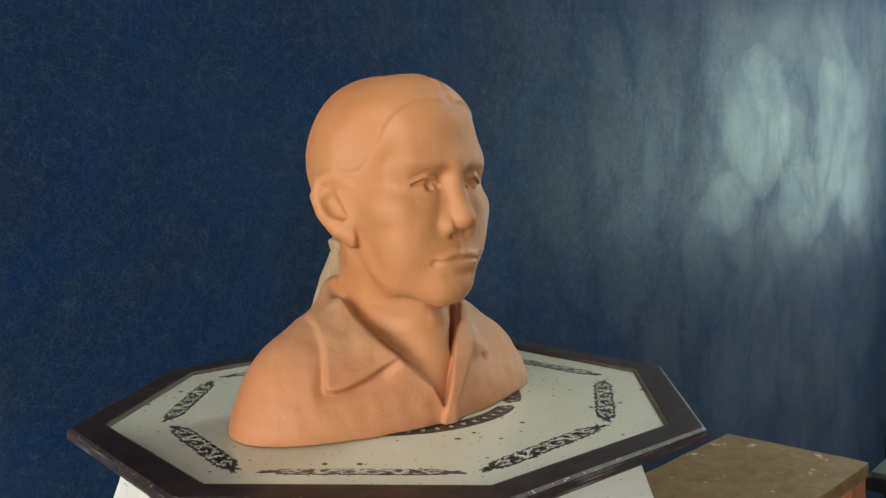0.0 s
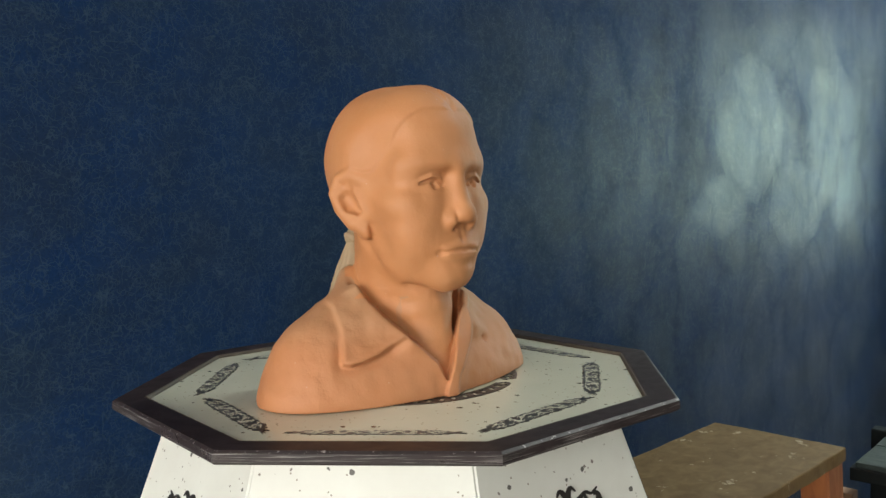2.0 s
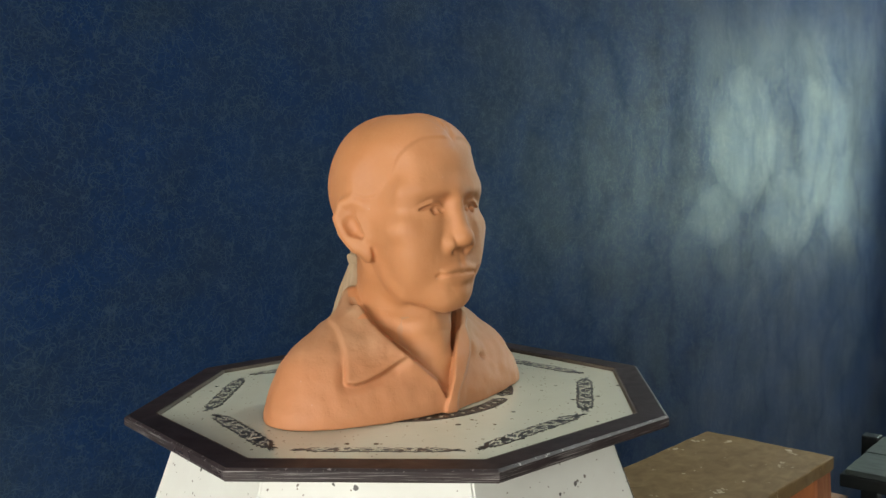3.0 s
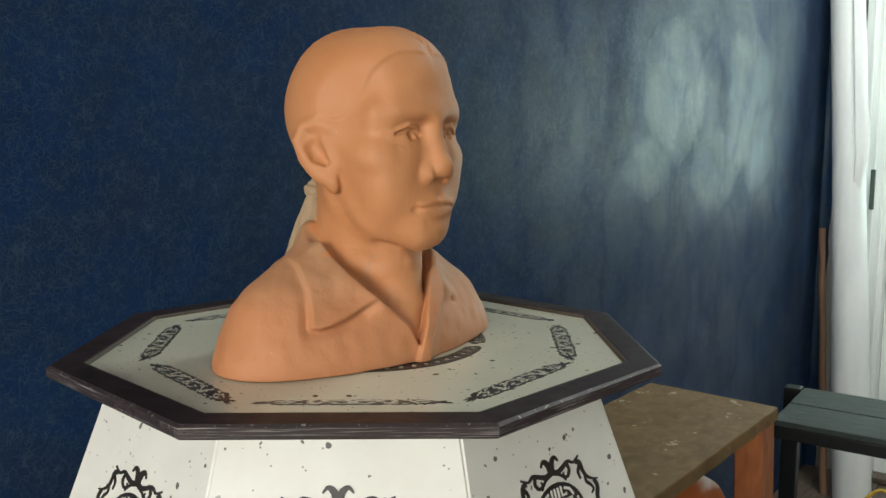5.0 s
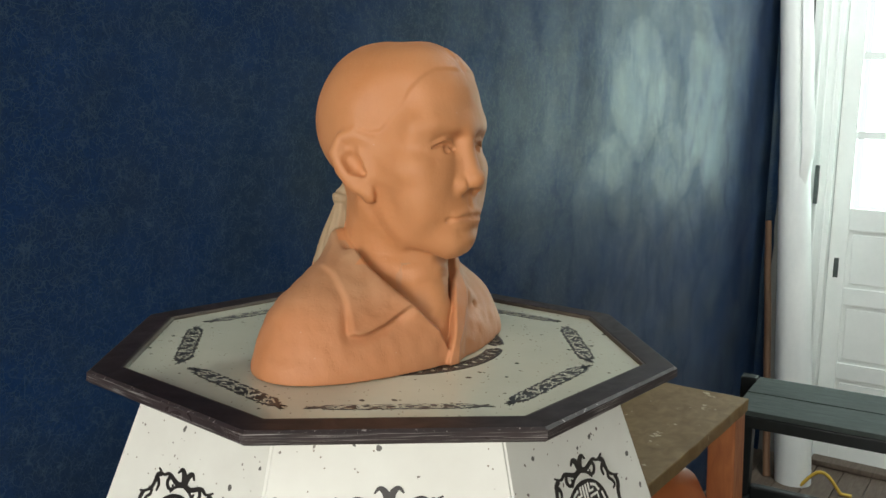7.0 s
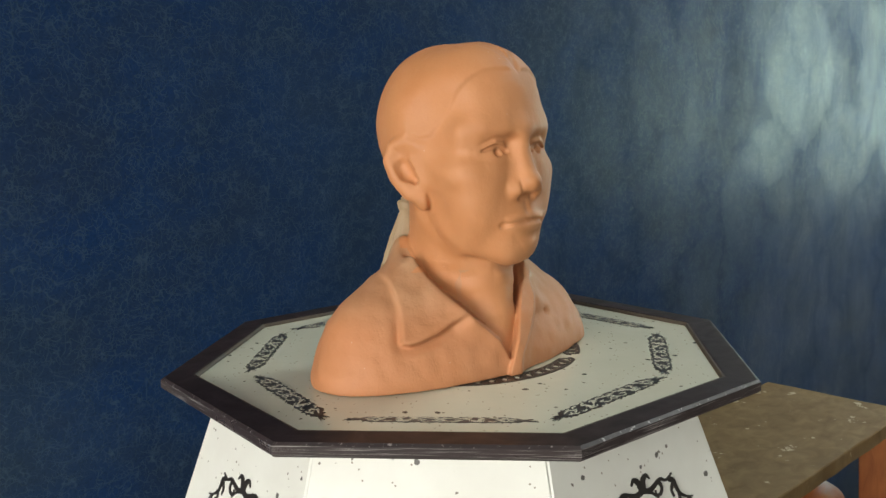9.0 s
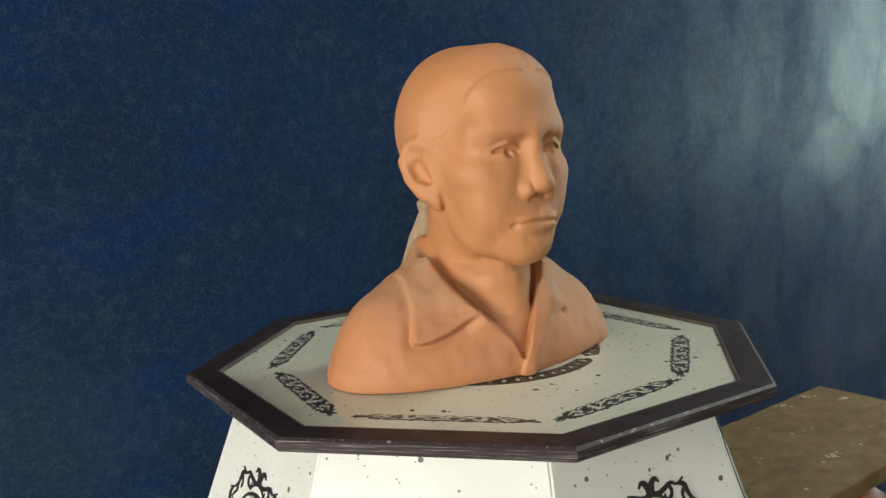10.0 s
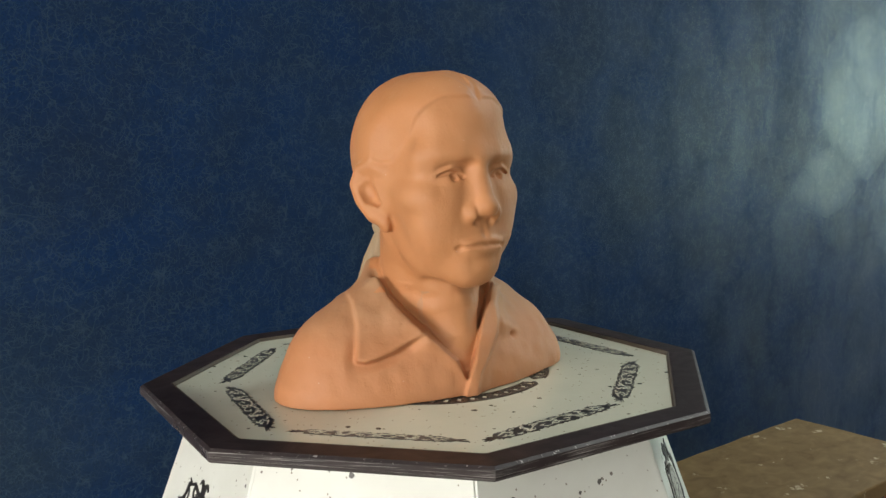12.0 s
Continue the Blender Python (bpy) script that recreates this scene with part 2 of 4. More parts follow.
M_BEAD = simple("dull_bead", (0.085, 0.065, 0.045), (0.05, 0.04, 0.03), 0.6, 40, 0.3, 0.0006)
M_INLAY = simple("black_inlay", (0.030, 0.026, 0.022), (0.014, 0.012, 0.011), 0.35, 60, 0.1, 0.0004)
M_PLY = worn_wood("brown_board_top", (0.195, 0.125, 0.050), (0.12, 0.074, 0.029), (0.44, 0.37, 0.26), 0.55, (3, 4, 2), 0.63, fine=24)
M_LEG = worn_wood("orange_varnished_wood", (0.36, 0.13, 0.045), (0.24, 0.08, 0.028), (0.30, 0.20, 0.12), 0.42, (8, 8, 1.5), 0.74)
M_BLACK = worn_wood("black_painted_wood", (0.010, 0.013, 0.013), (0.006, 0.008, 0.008), (0.10, 0.11, 0.10), 0.36, (2, 6, 2), 0.75)
M_SLAT = worn_wood("grey_green_slats", (0.044, 0.057, 0.052), (0.028, 0.037, 0.034), (0.11, 0.12, 0.11), 0.74, (7, 2, 2), 0.74)
for m in (M_SLAT, M_BLACK, M_PLY):
    m.node_tree.nodes["Principled BSDF"].inputs["Specular IOR Level"].default_value = 0.22
M_WHITE = simple("white_door_paint", (0.80, 0.84, 0.82), (0.72, 0.77, 0.75), 0.42, 5, 0.12, 0.001)
M_CLOTH = simple("white_canvas_roll", (0.78, 0.81, 0.79), (0.68, 0.72, 0.71), 0.75, 7, 0.35, 0.003, stretch=(1, 1, 0.4))
M_POLE = simple("brown_bamboo", (0.24, 0.13, 0.07), (0.15, 0.08, 0.045), 0.5, 8, 0.2, 0.001, stretch=(1, 1, 0.2))
M_FLOOR = worn_wood("brown_floor_boards", (0.13, 0.098, 0.072), (0.075, 0.056, 0.042), (0.22, 0.19, 0.15), 0.5, (1.2, 9, 2), 0.74)
M_PLASTER = simple("grey_plaster", (0.26, 0.26, 0.25), (0.20, 0.20, 0.19), 0.8, 3, 0.2, 0.002)
M_CEIL = simple("ceiling_paint", (0.62, 0.62, 0.60), (0.54, 0.54, 0.53), 0.85, 3, 0.15, 0.002)
M_CABLE = simple("yellow_cable", (0.62, 0.42, 0.05), (0.5, 0.33, 0.04), 0.4, 20, 0.1, 0.0005)
M_IRON = simple("dark_iron", (0.10, 0.12, 0.115), (0.05, 0.06, 0.06), 0.4, 30, 0.2, 0.0005, 0.7)
M_POT = clay_material("orange_clay_pot", (0.55, 0.17, 0.05), (0.42, 0.12, 0.035), 0.5)


def glow(name, colour, strength):
    m, n, l, b = material(name)
    b.inputs["Base Color"].default_value = (0, 0, 0, 1)
    b.inputs["Emission Color"].default_value, b.inputs["Emission Strength"].default_value = (*colour, 1), strength
    return m


M_SKY = glow("bright_sky_backdrop", (0.90, 1.0, 0.985), 1.5)
M_SKY2 = glow("bright_sky_far_end", (1.0, 0.97, 0.93), 2.0)
M_GLASS, _n, _l, gb = material("window_glass")
gb.inputs["Transmission Weight"].default_value, gb.inputs["Roughness"].default_value, gb.inputs["IOR"].default_value = 1.0, 0.02, 1.1

# ---------------------------------------------------------------- mesh helpers


def finish(bm, smooth=None):
    bmesh.ops.recalc_face_normals(bm, faces=bm.faces)
    if smooth is not None:
        for f in bm.faces:
            f.smooth = True
        for e in bm.edges:
            if len(e.link_faces) == 2 and e.calc_face_angle(0) > radians(smooth):
                e.smooth = False
    return bm


def part(name, bm, mat, parent=None, label="", smooth=None, shadow=True):
    finish(bm, smooth)
    me = bpy.data.meshes.new(name)
    bm.to_mesh(me)
    bm.free()
    me.materials.append(mat)
    ob = new(name, me)
    ob.parent = parent
    ob.visible_shadow = shadow
    if label:
        ob["label"] = label
    return ob


def thing(name, m, label, category, group="", kind=""):
    ob = new(name)
    ob.empty_display_size = 0.05
    ob.matrix_basis = m
    return tagged(ob, label, category, group, kind)


def solid(name, bm, mat, m, label, category, group="", kind="", smooth=None):
    ob = part(name, bm, mat, None, "", smooth)
    ob.matrix_basis = m
    return tagged(ob, label, category, group, kind)


def box(bm, x0, x1, y0, y1, z0, z1, bevel=0.0, seg=2):
    r = bmesh.ops.create_cube(bm, size=1)
    vs = r["verts"]
    for v in vs:
        v.co = Vector(((x0 + x1) / 2 + v.co.x * (x1 - x0), (y0 + y1) / 2 + v.co.y * (y1 - y0), (z0 + z1) / 2 + v.co.z * (z1 - z0)))
    if bevel:
        es = list({e for v in vs for e in v.link_edges})
        bmesh.ops.bevel(bm, geom=es, offset=bevel, segments=seg, affect="EDGES", profile=0.6)
    return bm


def one_box(*a, **k):
    return box(bmesh.new(), *a, **k)


def prism(bm, rings, cap=True):
    """Rings of equal count, joined one to the next."""
    made = [[bm.verts.new(p) for p in r] for r in rings]
    k = len(made[0])
    for a, b in zip(made, made[1:]):
        for i in range(k):
            bm.faces.new((a[i], a[(i + 1) % k], b[(i + 1) % k], b[i]))
    if cap:
        bm.faces.new(made[0][::-1])
        bm.faces.new(made[-1])
    return bm


def octagon(a, z):
    r = a / math.cos(math.pi / 8)
    return [(r * math.cos(math.pi / 8 + k * math.pi / 4), r * math.sin(math.pi / 8 + k * math.pi / 4), z) for k in range(8)]


def tube(bm, pts, radius, sides=10):
    """A round bar along points; radius a number or one for each point."""
    pts = [Vector(p) for p in pts]
    rad = radius if isinstance(radius, (list, tuple)) else [radius] * len(pts)
    rings, up = [], Vector((0.3, 0.2, 1)).normalized()
    for i, p in enumerate(pts):
        d = (pts[min(i + 1, len(pts) - 1)] - pts[max(i - 1, 0)]).normalized()
        s = d.cross(up)
        s = s.normalized() if s.length > 1e-4 else Vector((1, 0, 0))
        t = s.cross(d).normalized()
        rings.append([p + rad[i] * (math.cos(2 * math.pi * j / sides) * s + math.sin(2 * math.pi * j / sides) * t) for j in range(sides)])
    return prism(bm, rings)


def ribbon(bm, pts, widths, height):
    """A flat inlaid band along points (x, y) on z = 0, with its own thickness."""
    pts = [Vector((*p, 0)) for p in pts]
    rings = []
    for i, p in enumerate(pts):
        d = (pts[min(i + 1, len(pts) - 1)] - pts[max(i - 1, 0)]).normalized()
        s = Vector((-d.y, d.x, 0)) * widths[i] / 2
        h = Vector((0, 0, height))
        rings.append([p - s - h, p + s - h, p + s + h, p - s + h])
    return prism(bm, rings)

# ---------------------------------------------------------------- the room
WT = 0.12                                   # wall thickness


def wall_with_holes(axis, at, lo, hi, holes, outward):
    """A wall slab on u = at (axis 'u') or v = at, from lo to hi, floor to ceiling, with openings (a, b, z0, z1) cut through."""
    bm = bmesh.new()
    cuts = sorted({lo, hi, *[h[0] for h in holes], *[h[1] for h in holes]})
    for a, b in zip(cuts, cuts[1:]):
        zs = [(FLOOR - 0.1, CEIL + 0.1)]
        for h in holes:
            if h[0] <= a + 1e-6 and h[1] >= b - 1e-6:
                zs = [(FLOOR - 0.1, h[2]), (h[3], CEIL + 0.1)]
        for z0, z1 in zs:
            if z1 - z0 < 0.01:
                continue
            d = (at, at + outward) if outward > 0 else (at + outward, at)
            if axis == "u":
                box(bm, d[0], d[1], a, b, z0, z1)
            else:
                box(bm, a, b, d[0], d[1], z0, z1)
    bmesh.ops.remove_doubles(bm, verts=bm.verts, dist=1e-4)
    return bm


def sheet():
    """The blue wall: a lacquered sheet, very slightly wavy, with an uneven free edge by the corner."""
    bm = bmesh.new()
    nu, nz = 150, 60
    grid = []
    for i in range(nu + 1):
        col = []
        for j in range(nz + 1):
            u = U0 + (3.725 - U0) * i / nu
            z = FLOOR + (CEIL - FLOOR) * j / nz
            dv = 0.005 * noise.noise(Vector((u * 0.8, z * 0.5, 0.3))) + 0.002 * noise.noise(Vector((u * 3.1, z * 0.9, 4.2)))
            col.append(bm.verts.new((u, dv - 0.004, z)))
        grid.append(col)
    back = [[bm.verts.new((v.co.x, 0.014, v.co.z)) for v in c] for c in (grid[0],)]
    for i in range(nu):
        for j in range(nz):
            bm.faces.new((grid[i][j], grid[i + 1][j], grid[i + 1][j + 1], grid[i][j + 1]))
    # the loose end turns out of the corner along the door wall
    for k in range(1, 6):
        t = k / 5
        col = []
        for j in range(nz + 1):
            z = FLOOR + (CEIL - FLOOR) * j / nz
            w = 0.050 + 0.010 * noise.noise(Vector((z * 5.0, 2.0, 0))) + 0.006 * noise.noise(Vector((z * 14.0, 5.0, 0)))
            col.append(bm.verts.new((3.726 + 0.004 * math.sin(t * 3), -0.004 - w * t, z)))
        for j in range(nz):
            bm.faces.new((grid[-1][j], col[j], col[j + 1], grid[-1][j + 1]))
        grid.append(col)
    return bm


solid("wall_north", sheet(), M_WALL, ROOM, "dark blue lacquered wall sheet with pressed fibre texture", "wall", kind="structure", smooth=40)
solid("wall_north_core", one_box(U0 - WT, U1 + WT, 0.016, 0.016 + WT, FLOOR - 0.1, CEIL + 0.1), M_PLASTER, ROOM, "plain plaster wall behind the blue sheet", "wall", kind="structure")
DOOR_A, DOOR_B, DOOR_TOP = -1.338, -0.288, 2.13
solid("wall_east", wall_with_holes("u", U1, V0, 0.014, [(DOOR_A, DOOR_B, FLOOR - 0.02, DOOR_TOP)], WT), M_PLASTER, ROOM, "grey plaster wall around the white glazed door", "wall", kind="structure")
solid("wall_west", wall_with_holes("u", U0, V0, 0.014, [(-3.4, -0.3, 0.65, 2.75)], -WT), M_PLASTER, ROOM, "grey plaster wall with a wide window opening", "wall", kind="structure")
solid("wall_south", wall_with_holes("v", V0, U0 - WT, U1 + WT, [(-3.9, -2.1, 0.85, 2.65)], -WT), M_PLASTER, ROOM, "plain grey plaster wall with an added square window opening", "wall", kind="structure")
# the square hole is added, to let the corner fill lamp through
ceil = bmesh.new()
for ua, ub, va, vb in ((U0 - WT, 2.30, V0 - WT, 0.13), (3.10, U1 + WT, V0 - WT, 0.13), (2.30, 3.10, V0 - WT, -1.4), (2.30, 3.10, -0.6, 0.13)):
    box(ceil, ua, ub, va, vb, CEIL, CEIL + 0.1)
solid("ceiling", ceil, M_CEIL, ROOM, "plain grey ceiling with an added square opening for the corner light", "ceiling", kind="structure")

# bright sky outside the door and the far window, and behind the added side window
solid("backdrop_door", one_box(U1 + 1.2, U1 + 1.22, -3.2, 1.2, 0.0, 3.6), M_SKY, ROOM, "overexposed bright sky outside the door", "sky", kind="structure")
solid("backdrop_window", one_box(U0 - 1.4, U0 - 1.38, -5.5, 2.0, -0.6, 4.2), M_SKY2, ROOM, "bright daylight sky outside the window", "sky", kind="structure")
solid("backdrop_side_fill", one_box(-7.5, 1.5, V0 - 1.42, V0 - 1.4, -0.6, 4.2), M_SKY2, ROOM, "bright sky glow outside the added side window", "sky", kind="structure")
solid("ground", one_box(-40, 40, -40, 40, FLOOR - 0.3, FLOOR - 0.2), M_FLOOR, ROOM, "plain ground below the floor boards", "ground", kind="structure")

floor = thing("floor", ROOM, "worn brown wooden floor boards", "floor", kind="structure")
part("underlay", one_box(U0, U1 + 0.02, V0, 0.016, FLOOR - 0.1, FLOOR - 0.02), M_FLOOR, floor)
board_mesh = None
for k in range(36):
    v1 = 0.010 - k * 0.1225
    if board_mesh is None:
        ob = part("floor_board", one_box(U0, U1, -0.12, 0.0, -0.02, 0.0, bevel=0.002, seg=1), M_FLOOR, floor)
        board_mesh = ob.data
    else:
        ob = new("floor_board", board_mesh)
        ob.parent = floor
    ob.matrix_basis = pose(0, v1, FLOOR + 0.001 * (k % 3))


def door_leaf(parent, v_hinge, side):
    """One leaf of the glazed door; side +1 runs to minus v from the hinge."""
    W, T = 0.515, 0.04
    x0, x1 = U1 + 0.03, U1 + 0.03 + T

    def at(a, b):
        return (v_hinge - side * b, v_hinge - side * a) if side > 0 else (v_hinge - side * a, v_hinge - side * b)
    leaf = part("door_leaf", one_box(x0, x1, *at(0.0, 0.078), FLOOR + 0.026, DOOR_TOP - 0.06, bevel=0.003), M_WHITE, parent, "white painted leaf with panes above and panels below")
    part("stile", one_box(x0, x1, *at(W - 0.078, W), FLOOR + 0.026, DOOR_TOP - 0.06, bevel=0.003), M_WHITE, leaf)
    rails = [(FLOOR + 0.026, FLOOR + 0.13), (0.037, 0.116), (0.410, 0.493), (0.775, 0.880), (1.213, 1.248), (1.583, 1.617), (1.952, DOOR_TOP - 0.06)]
    for z0, z1 in rails:
        part("rail", one_box(x0 + 0.002, x1 - 0.002, *at(0.078, W - 0.078), z0, z1, bevel=0.003), M_WHITE, leaf)
    for (z0, z1) in ((rails[0][1], rails[1][0]), (rails[1][1], rails[2][0]), (rails[2][1], rails[3][0])):
        part("panel", one_box(x0 + 0.014, x1 - 0.01, *at(0.076, W - 0.076), z0 - 0.002, z1 + 0.002), M_WHITE, leaf)
        part("raised_field", one_box(x0 + 0.008, x0 + 0.02, *at(0.096, W - 0.096), z0 + 0.02, z1 - 0.02, bevel=0.005), M_WHITE, leaf)
    for a, b in ((3, 4), (4, 5), (5, 6)):
        part("pane", one_box(x0 + 0.018, x0 + 0.022, *at(0.076, W - 0.076), rails[a][1] - 0.003, rails[b][0] + 0.003), M_GLASS, leaf, "clear bright glass pane", shadow=False)
    return leaf


door = thing("door_1", ROOM, "closed white double door with glass panes and panels", "door", kind="structure")
leaf = door_leaf(door, -0.308, 1)
part("lock_plate", one_box(U1 + 0.022, U1 + 0.031, -0.356, -0.334, 0.541, 0.637, bevel=0.002), M_IRON, leaf, "small dark iron lock plate")
door_leaf(door, -1.323, -1)
fr = bmesh.new()
for va, vb in ((-0.308, -0.168), (-1.458, -1.323)):
    box(fr, U1 - 0.035, U1 + 0.02, va + 0.002, vb, FLOOR, DOOR_TOP + 0.08, bevel=0.004)
box(fr, U1 - 0.033, U1 + 0.018, -1.458, -0.168, DOOR_TOP - 0.058, DOOR_TOP + 0.082, bevel=0.004)
part("door_frame", fr, M_WHITE, door)
mo = bmesh.new()
for v in (-0.205, -0.240, -0.280):
    box(mo, U1 - 0.043, U1 - 0.034, v - 0.006, v + 0.006, FLOOR, DOOR_TOP - 0.06, bevel=0.003)
part("moulding", mo, M_WHITE, door)
part("threshold", one_box(U1 - 0.06, U1 + 0.1, -1.318, -0.318, FLOOR + 0.003, FLOOR + 0.03, bevel=0.006), M_FLOOR, door, "worn brown wooden threshold")
# dark strip added where a dark slot shows between roll and frame
part("dark_slot_strip", one_box(U1 - 0.056, U1 - 0.0445, -0.250, -0.230, 0.90, 1.085, bevel=0.003), M_IRON, door, "dark strip on the frame standing in for a dark slot")

for va, vb in ((-0.306, -0.2875), (-1.3385, -1.325)):
    part("door_stop", one_box(U1 + 0.0215, U1 + 0.10, va, vb, FLOOR + 0.005, DOOR_TOP - 0.004), M_WHITE, door)
part("door_stop", one_box(U1 + 0.0215, U1 + 0.10, -1.324, -0.307, DOOR_TOP - 0.0575, DOOR_TOP - 0.004), M_WHITE, door)

win = thing("window_1", ROOM, "wide window opening with a pale wooden frame", "window", kind="structure")
wf = bmesh.new()
for va, vb, z0, z1 in ((-3.4, -3.34, 0.65, 2.75), (-0.36, -0.3, 0.65, 2.75), (-1.88, -1.82, 0.71, 2.69), (-3.34, -0.36, 0.65, 0.71), (-3.34, -0.36, 2.69, 2.75)):
    box(wf, U0 - 0.1, U0 - 0.04, va + 0.002, vb - 0.002, z0 + 0.002, z1 - 0.002, bevel=0.004)
part("window_frame", wf, M_WHITE, win)
# frame round the added ceiling hole of the corner fill
fill_opening = thing("ceiling_fill_opening", ROOM, "unseen square ceiling opening with a white frame, added for light", "window", kind="structure")
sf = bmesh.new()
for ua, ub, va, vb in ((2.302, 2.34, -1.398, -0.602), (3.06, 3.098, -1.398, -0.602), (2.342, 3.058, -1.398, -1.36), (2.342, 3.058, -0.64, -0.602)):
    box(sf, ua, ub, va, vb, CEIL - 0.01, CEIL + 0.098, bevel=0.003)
part("frame", sf, M_WHITE, fill_opening)
# frame of the added window that holds the side fill
side_fill_opening = thing("side_fill_window", ROOM, "unseen square window opening with a pale wooden frame, added for light", "window", kind="structure")
wf = bmesh.new()
for ua, ub, z0, z1 in ((-3.9, -3.84, 0.85, 2.65), (-2.16, -2.1, 0.85, 2.65), (-3.03, -2.97, 0.91, 2.59), (-3.84, -2.16, 0.85, 0.91), (-3.84, -2.16, 2.59, 2.65)):
    box(wf, ua + 0.002, ub - 0.002, V0 - 0.1, V0 - 0.04, z0 + 0.002, z1 - 0.002, bevel=0.004)
part("window_frame", wf, M_WHITE, side_fill_opening)

# ---------------------------------------------------------------- pedestal
Z = 1.0
A_OUT, A_IN = 0.300, 0.2685
pedestal = thing("pedestal", pose(-0.005, 0, FLOOR), "pale speckled octagonal stone pedestal with black inlays", "pedestal")
PZ = -FLOOR


def side_apothem(z):
    return 0.242 + (0.986 - z) * 0.35


zs = [(0.9915, side_apothem(0.9915)), (0.55, side_apothem(0.55)), (0.53, side_apothem(0.55) + 0.02), (0.49, side_apothem(0.55) + 0.02), (0.47, 0.34), (-0.35, 0.34), (-0.37, 0.40), (FLOOR, 0.40)]
bm = bmesh.new()
prism(bm, [octagon(a, z + PZ) for z, a in reversed(zs)])
bmesh.ops.bevel(bm, geom=[e for e in bm.edges if abs(e.verts[0].co.z - e.verts[1].co.z) > 0.1], offset=0.002, segments=2, affect="EDGES")
part("column", bm, M_SIDE, pedestal)

plate = thing("octagonal_plate", pose(0, 0, 0.986), "octagonal tabletop of pale polished stone with dark wooden rim", "tabletop")
rim = bmesh.new()
prof = [(A_IN, 0.006), (A_IN, 0.0174), (A_IN + 0.002, 0.0184), (A_OUT - 0.003, 0.0186), (A_OUT, 0.0165), (A_OUT + 0.0005, 0.0085), (A_OUT - 0.002, 0.006)]
made = [[rim.verts.new(p) for p in octagon(a, z)] for a, z in prof]
for a, b in zip(made, made[1:] + made[:1]):
    for i in range(8):
        rim.faces.new((a[i], a[(i + 1) % 8], b[(i + 1) % 8], b[i]))
for f in rim.faces:
    zs_ = [v.co.z for v in f.verts]
    if 0.0160 < min(zs_) and max(zs_) < 0.0187 and max(max(abs(v.co.x), abs(v.co.y), (abs(v.co.x) + abs(v.co.y)) / math.sqrt(2)) for v in f.verts) > A_OUT - 0.001:
        f.material_index = 1
    elif min(zs_) > 0.0080 and max(zs_) < 0.0170 and max(max(abs(v.co.x), abs(v.co.y), (abs(v.co.x) + abs(v.co.y)) / math.sqrt(2)) for v in f.verts) > A_OUT - 0.001:
        f.material_index = 2
rim_ob = part("rim", rim, M_RIM, plate, "dark lacquered wooden rim with worn scratched edges")
rim_ob.data.materials.append(M_WORN)
rim_ob.data.materials.append(M_EDGE)
bead = bmesh.new()
made = [[bead.verts.new(p) for p in octagon(a, z)] for a, z in ((A_IN - 0.0024, 0.0136), (A_IN - 0.0020, 0.0160), (A_IN - 0.0006, 0.0180), (A_IN + 0.0012, 0.0178))]
for a, b in zip(made, made[1:]):
    for i in range(8):
        bead.faces.new((a[i], a[(i + 1) % 8], b[(i + 1) % 8], b[i]))
part("bead", bead, M_BEAD, plate, "dull brown bead between stone and rim")
bm = bmesh.new()
prism(bm, [octagon(A_IN - 0.0005, 0.006), octagon(A_IN - 0.0005, 0.0134), octagon(A_IN - 0.002, 0.0140)])
part("top_slab", bm, M_TOP, plate)


STRIP_L = 0.073


def strip_half(s):
    return 0.0068 * (1 - abs(s) ** 12) + 0.0020 + 0.0007 * math.sin(s * 27) + 0.0005 * math.sin(s * 61 + 1)


def scroll_strip():
    """A dense dark vine with a wavy outline and frayed tips; one flat inlay along x."""
    bm = bmesh.new()
    rnd = random.Random(5)
    n = 64
    pts, ws = [], []
    for i in range(n + 1):
        s = -1 + 2 * i / n
        pts.append((s * STRIP_L, 0.0007 * math.sin(s * 19)))
        ws.append(2 * strip_half(s))
    ribbon(bm, pts, ws, 0.0004)
    for end in (-1, 1):
        for j in range(6):
            reach = 0.005 + 0.009 * rnd.random()
            y0 = (j - 2.5) * 0.0009
            pts = [(end * (STRIP_L * 0.985 + reach * i / 3), y0 + (j - 2.5) * 0.0004 * i + 0.0008 * (rnd.random() - 0.5)) for i in range(4)]
            ribbon(bm, pts, [0.0014, 0.0012, 0.0008, 0.0003], 0.00036 - 0.00001 * j)
    # small barbs along both borders
    for k in range(22):
        s = -0.92 + 1.84 * k / 21
        for sg in (1, -1):
            y = sg * strip_half(s)
            lean = 0.002 * (rnd.random() - 0.3)
            ribbon(bm, [(s * STRIP_L, y * 0.8), (s * STRIP_L + lean, y + sg * 0.0010), (s * STRIP_L + lean * 2.2, y + sg * 0.0018 * rnd.random())], [0.0022, 0.0014, 0.0004], 0.00034)
    return bm


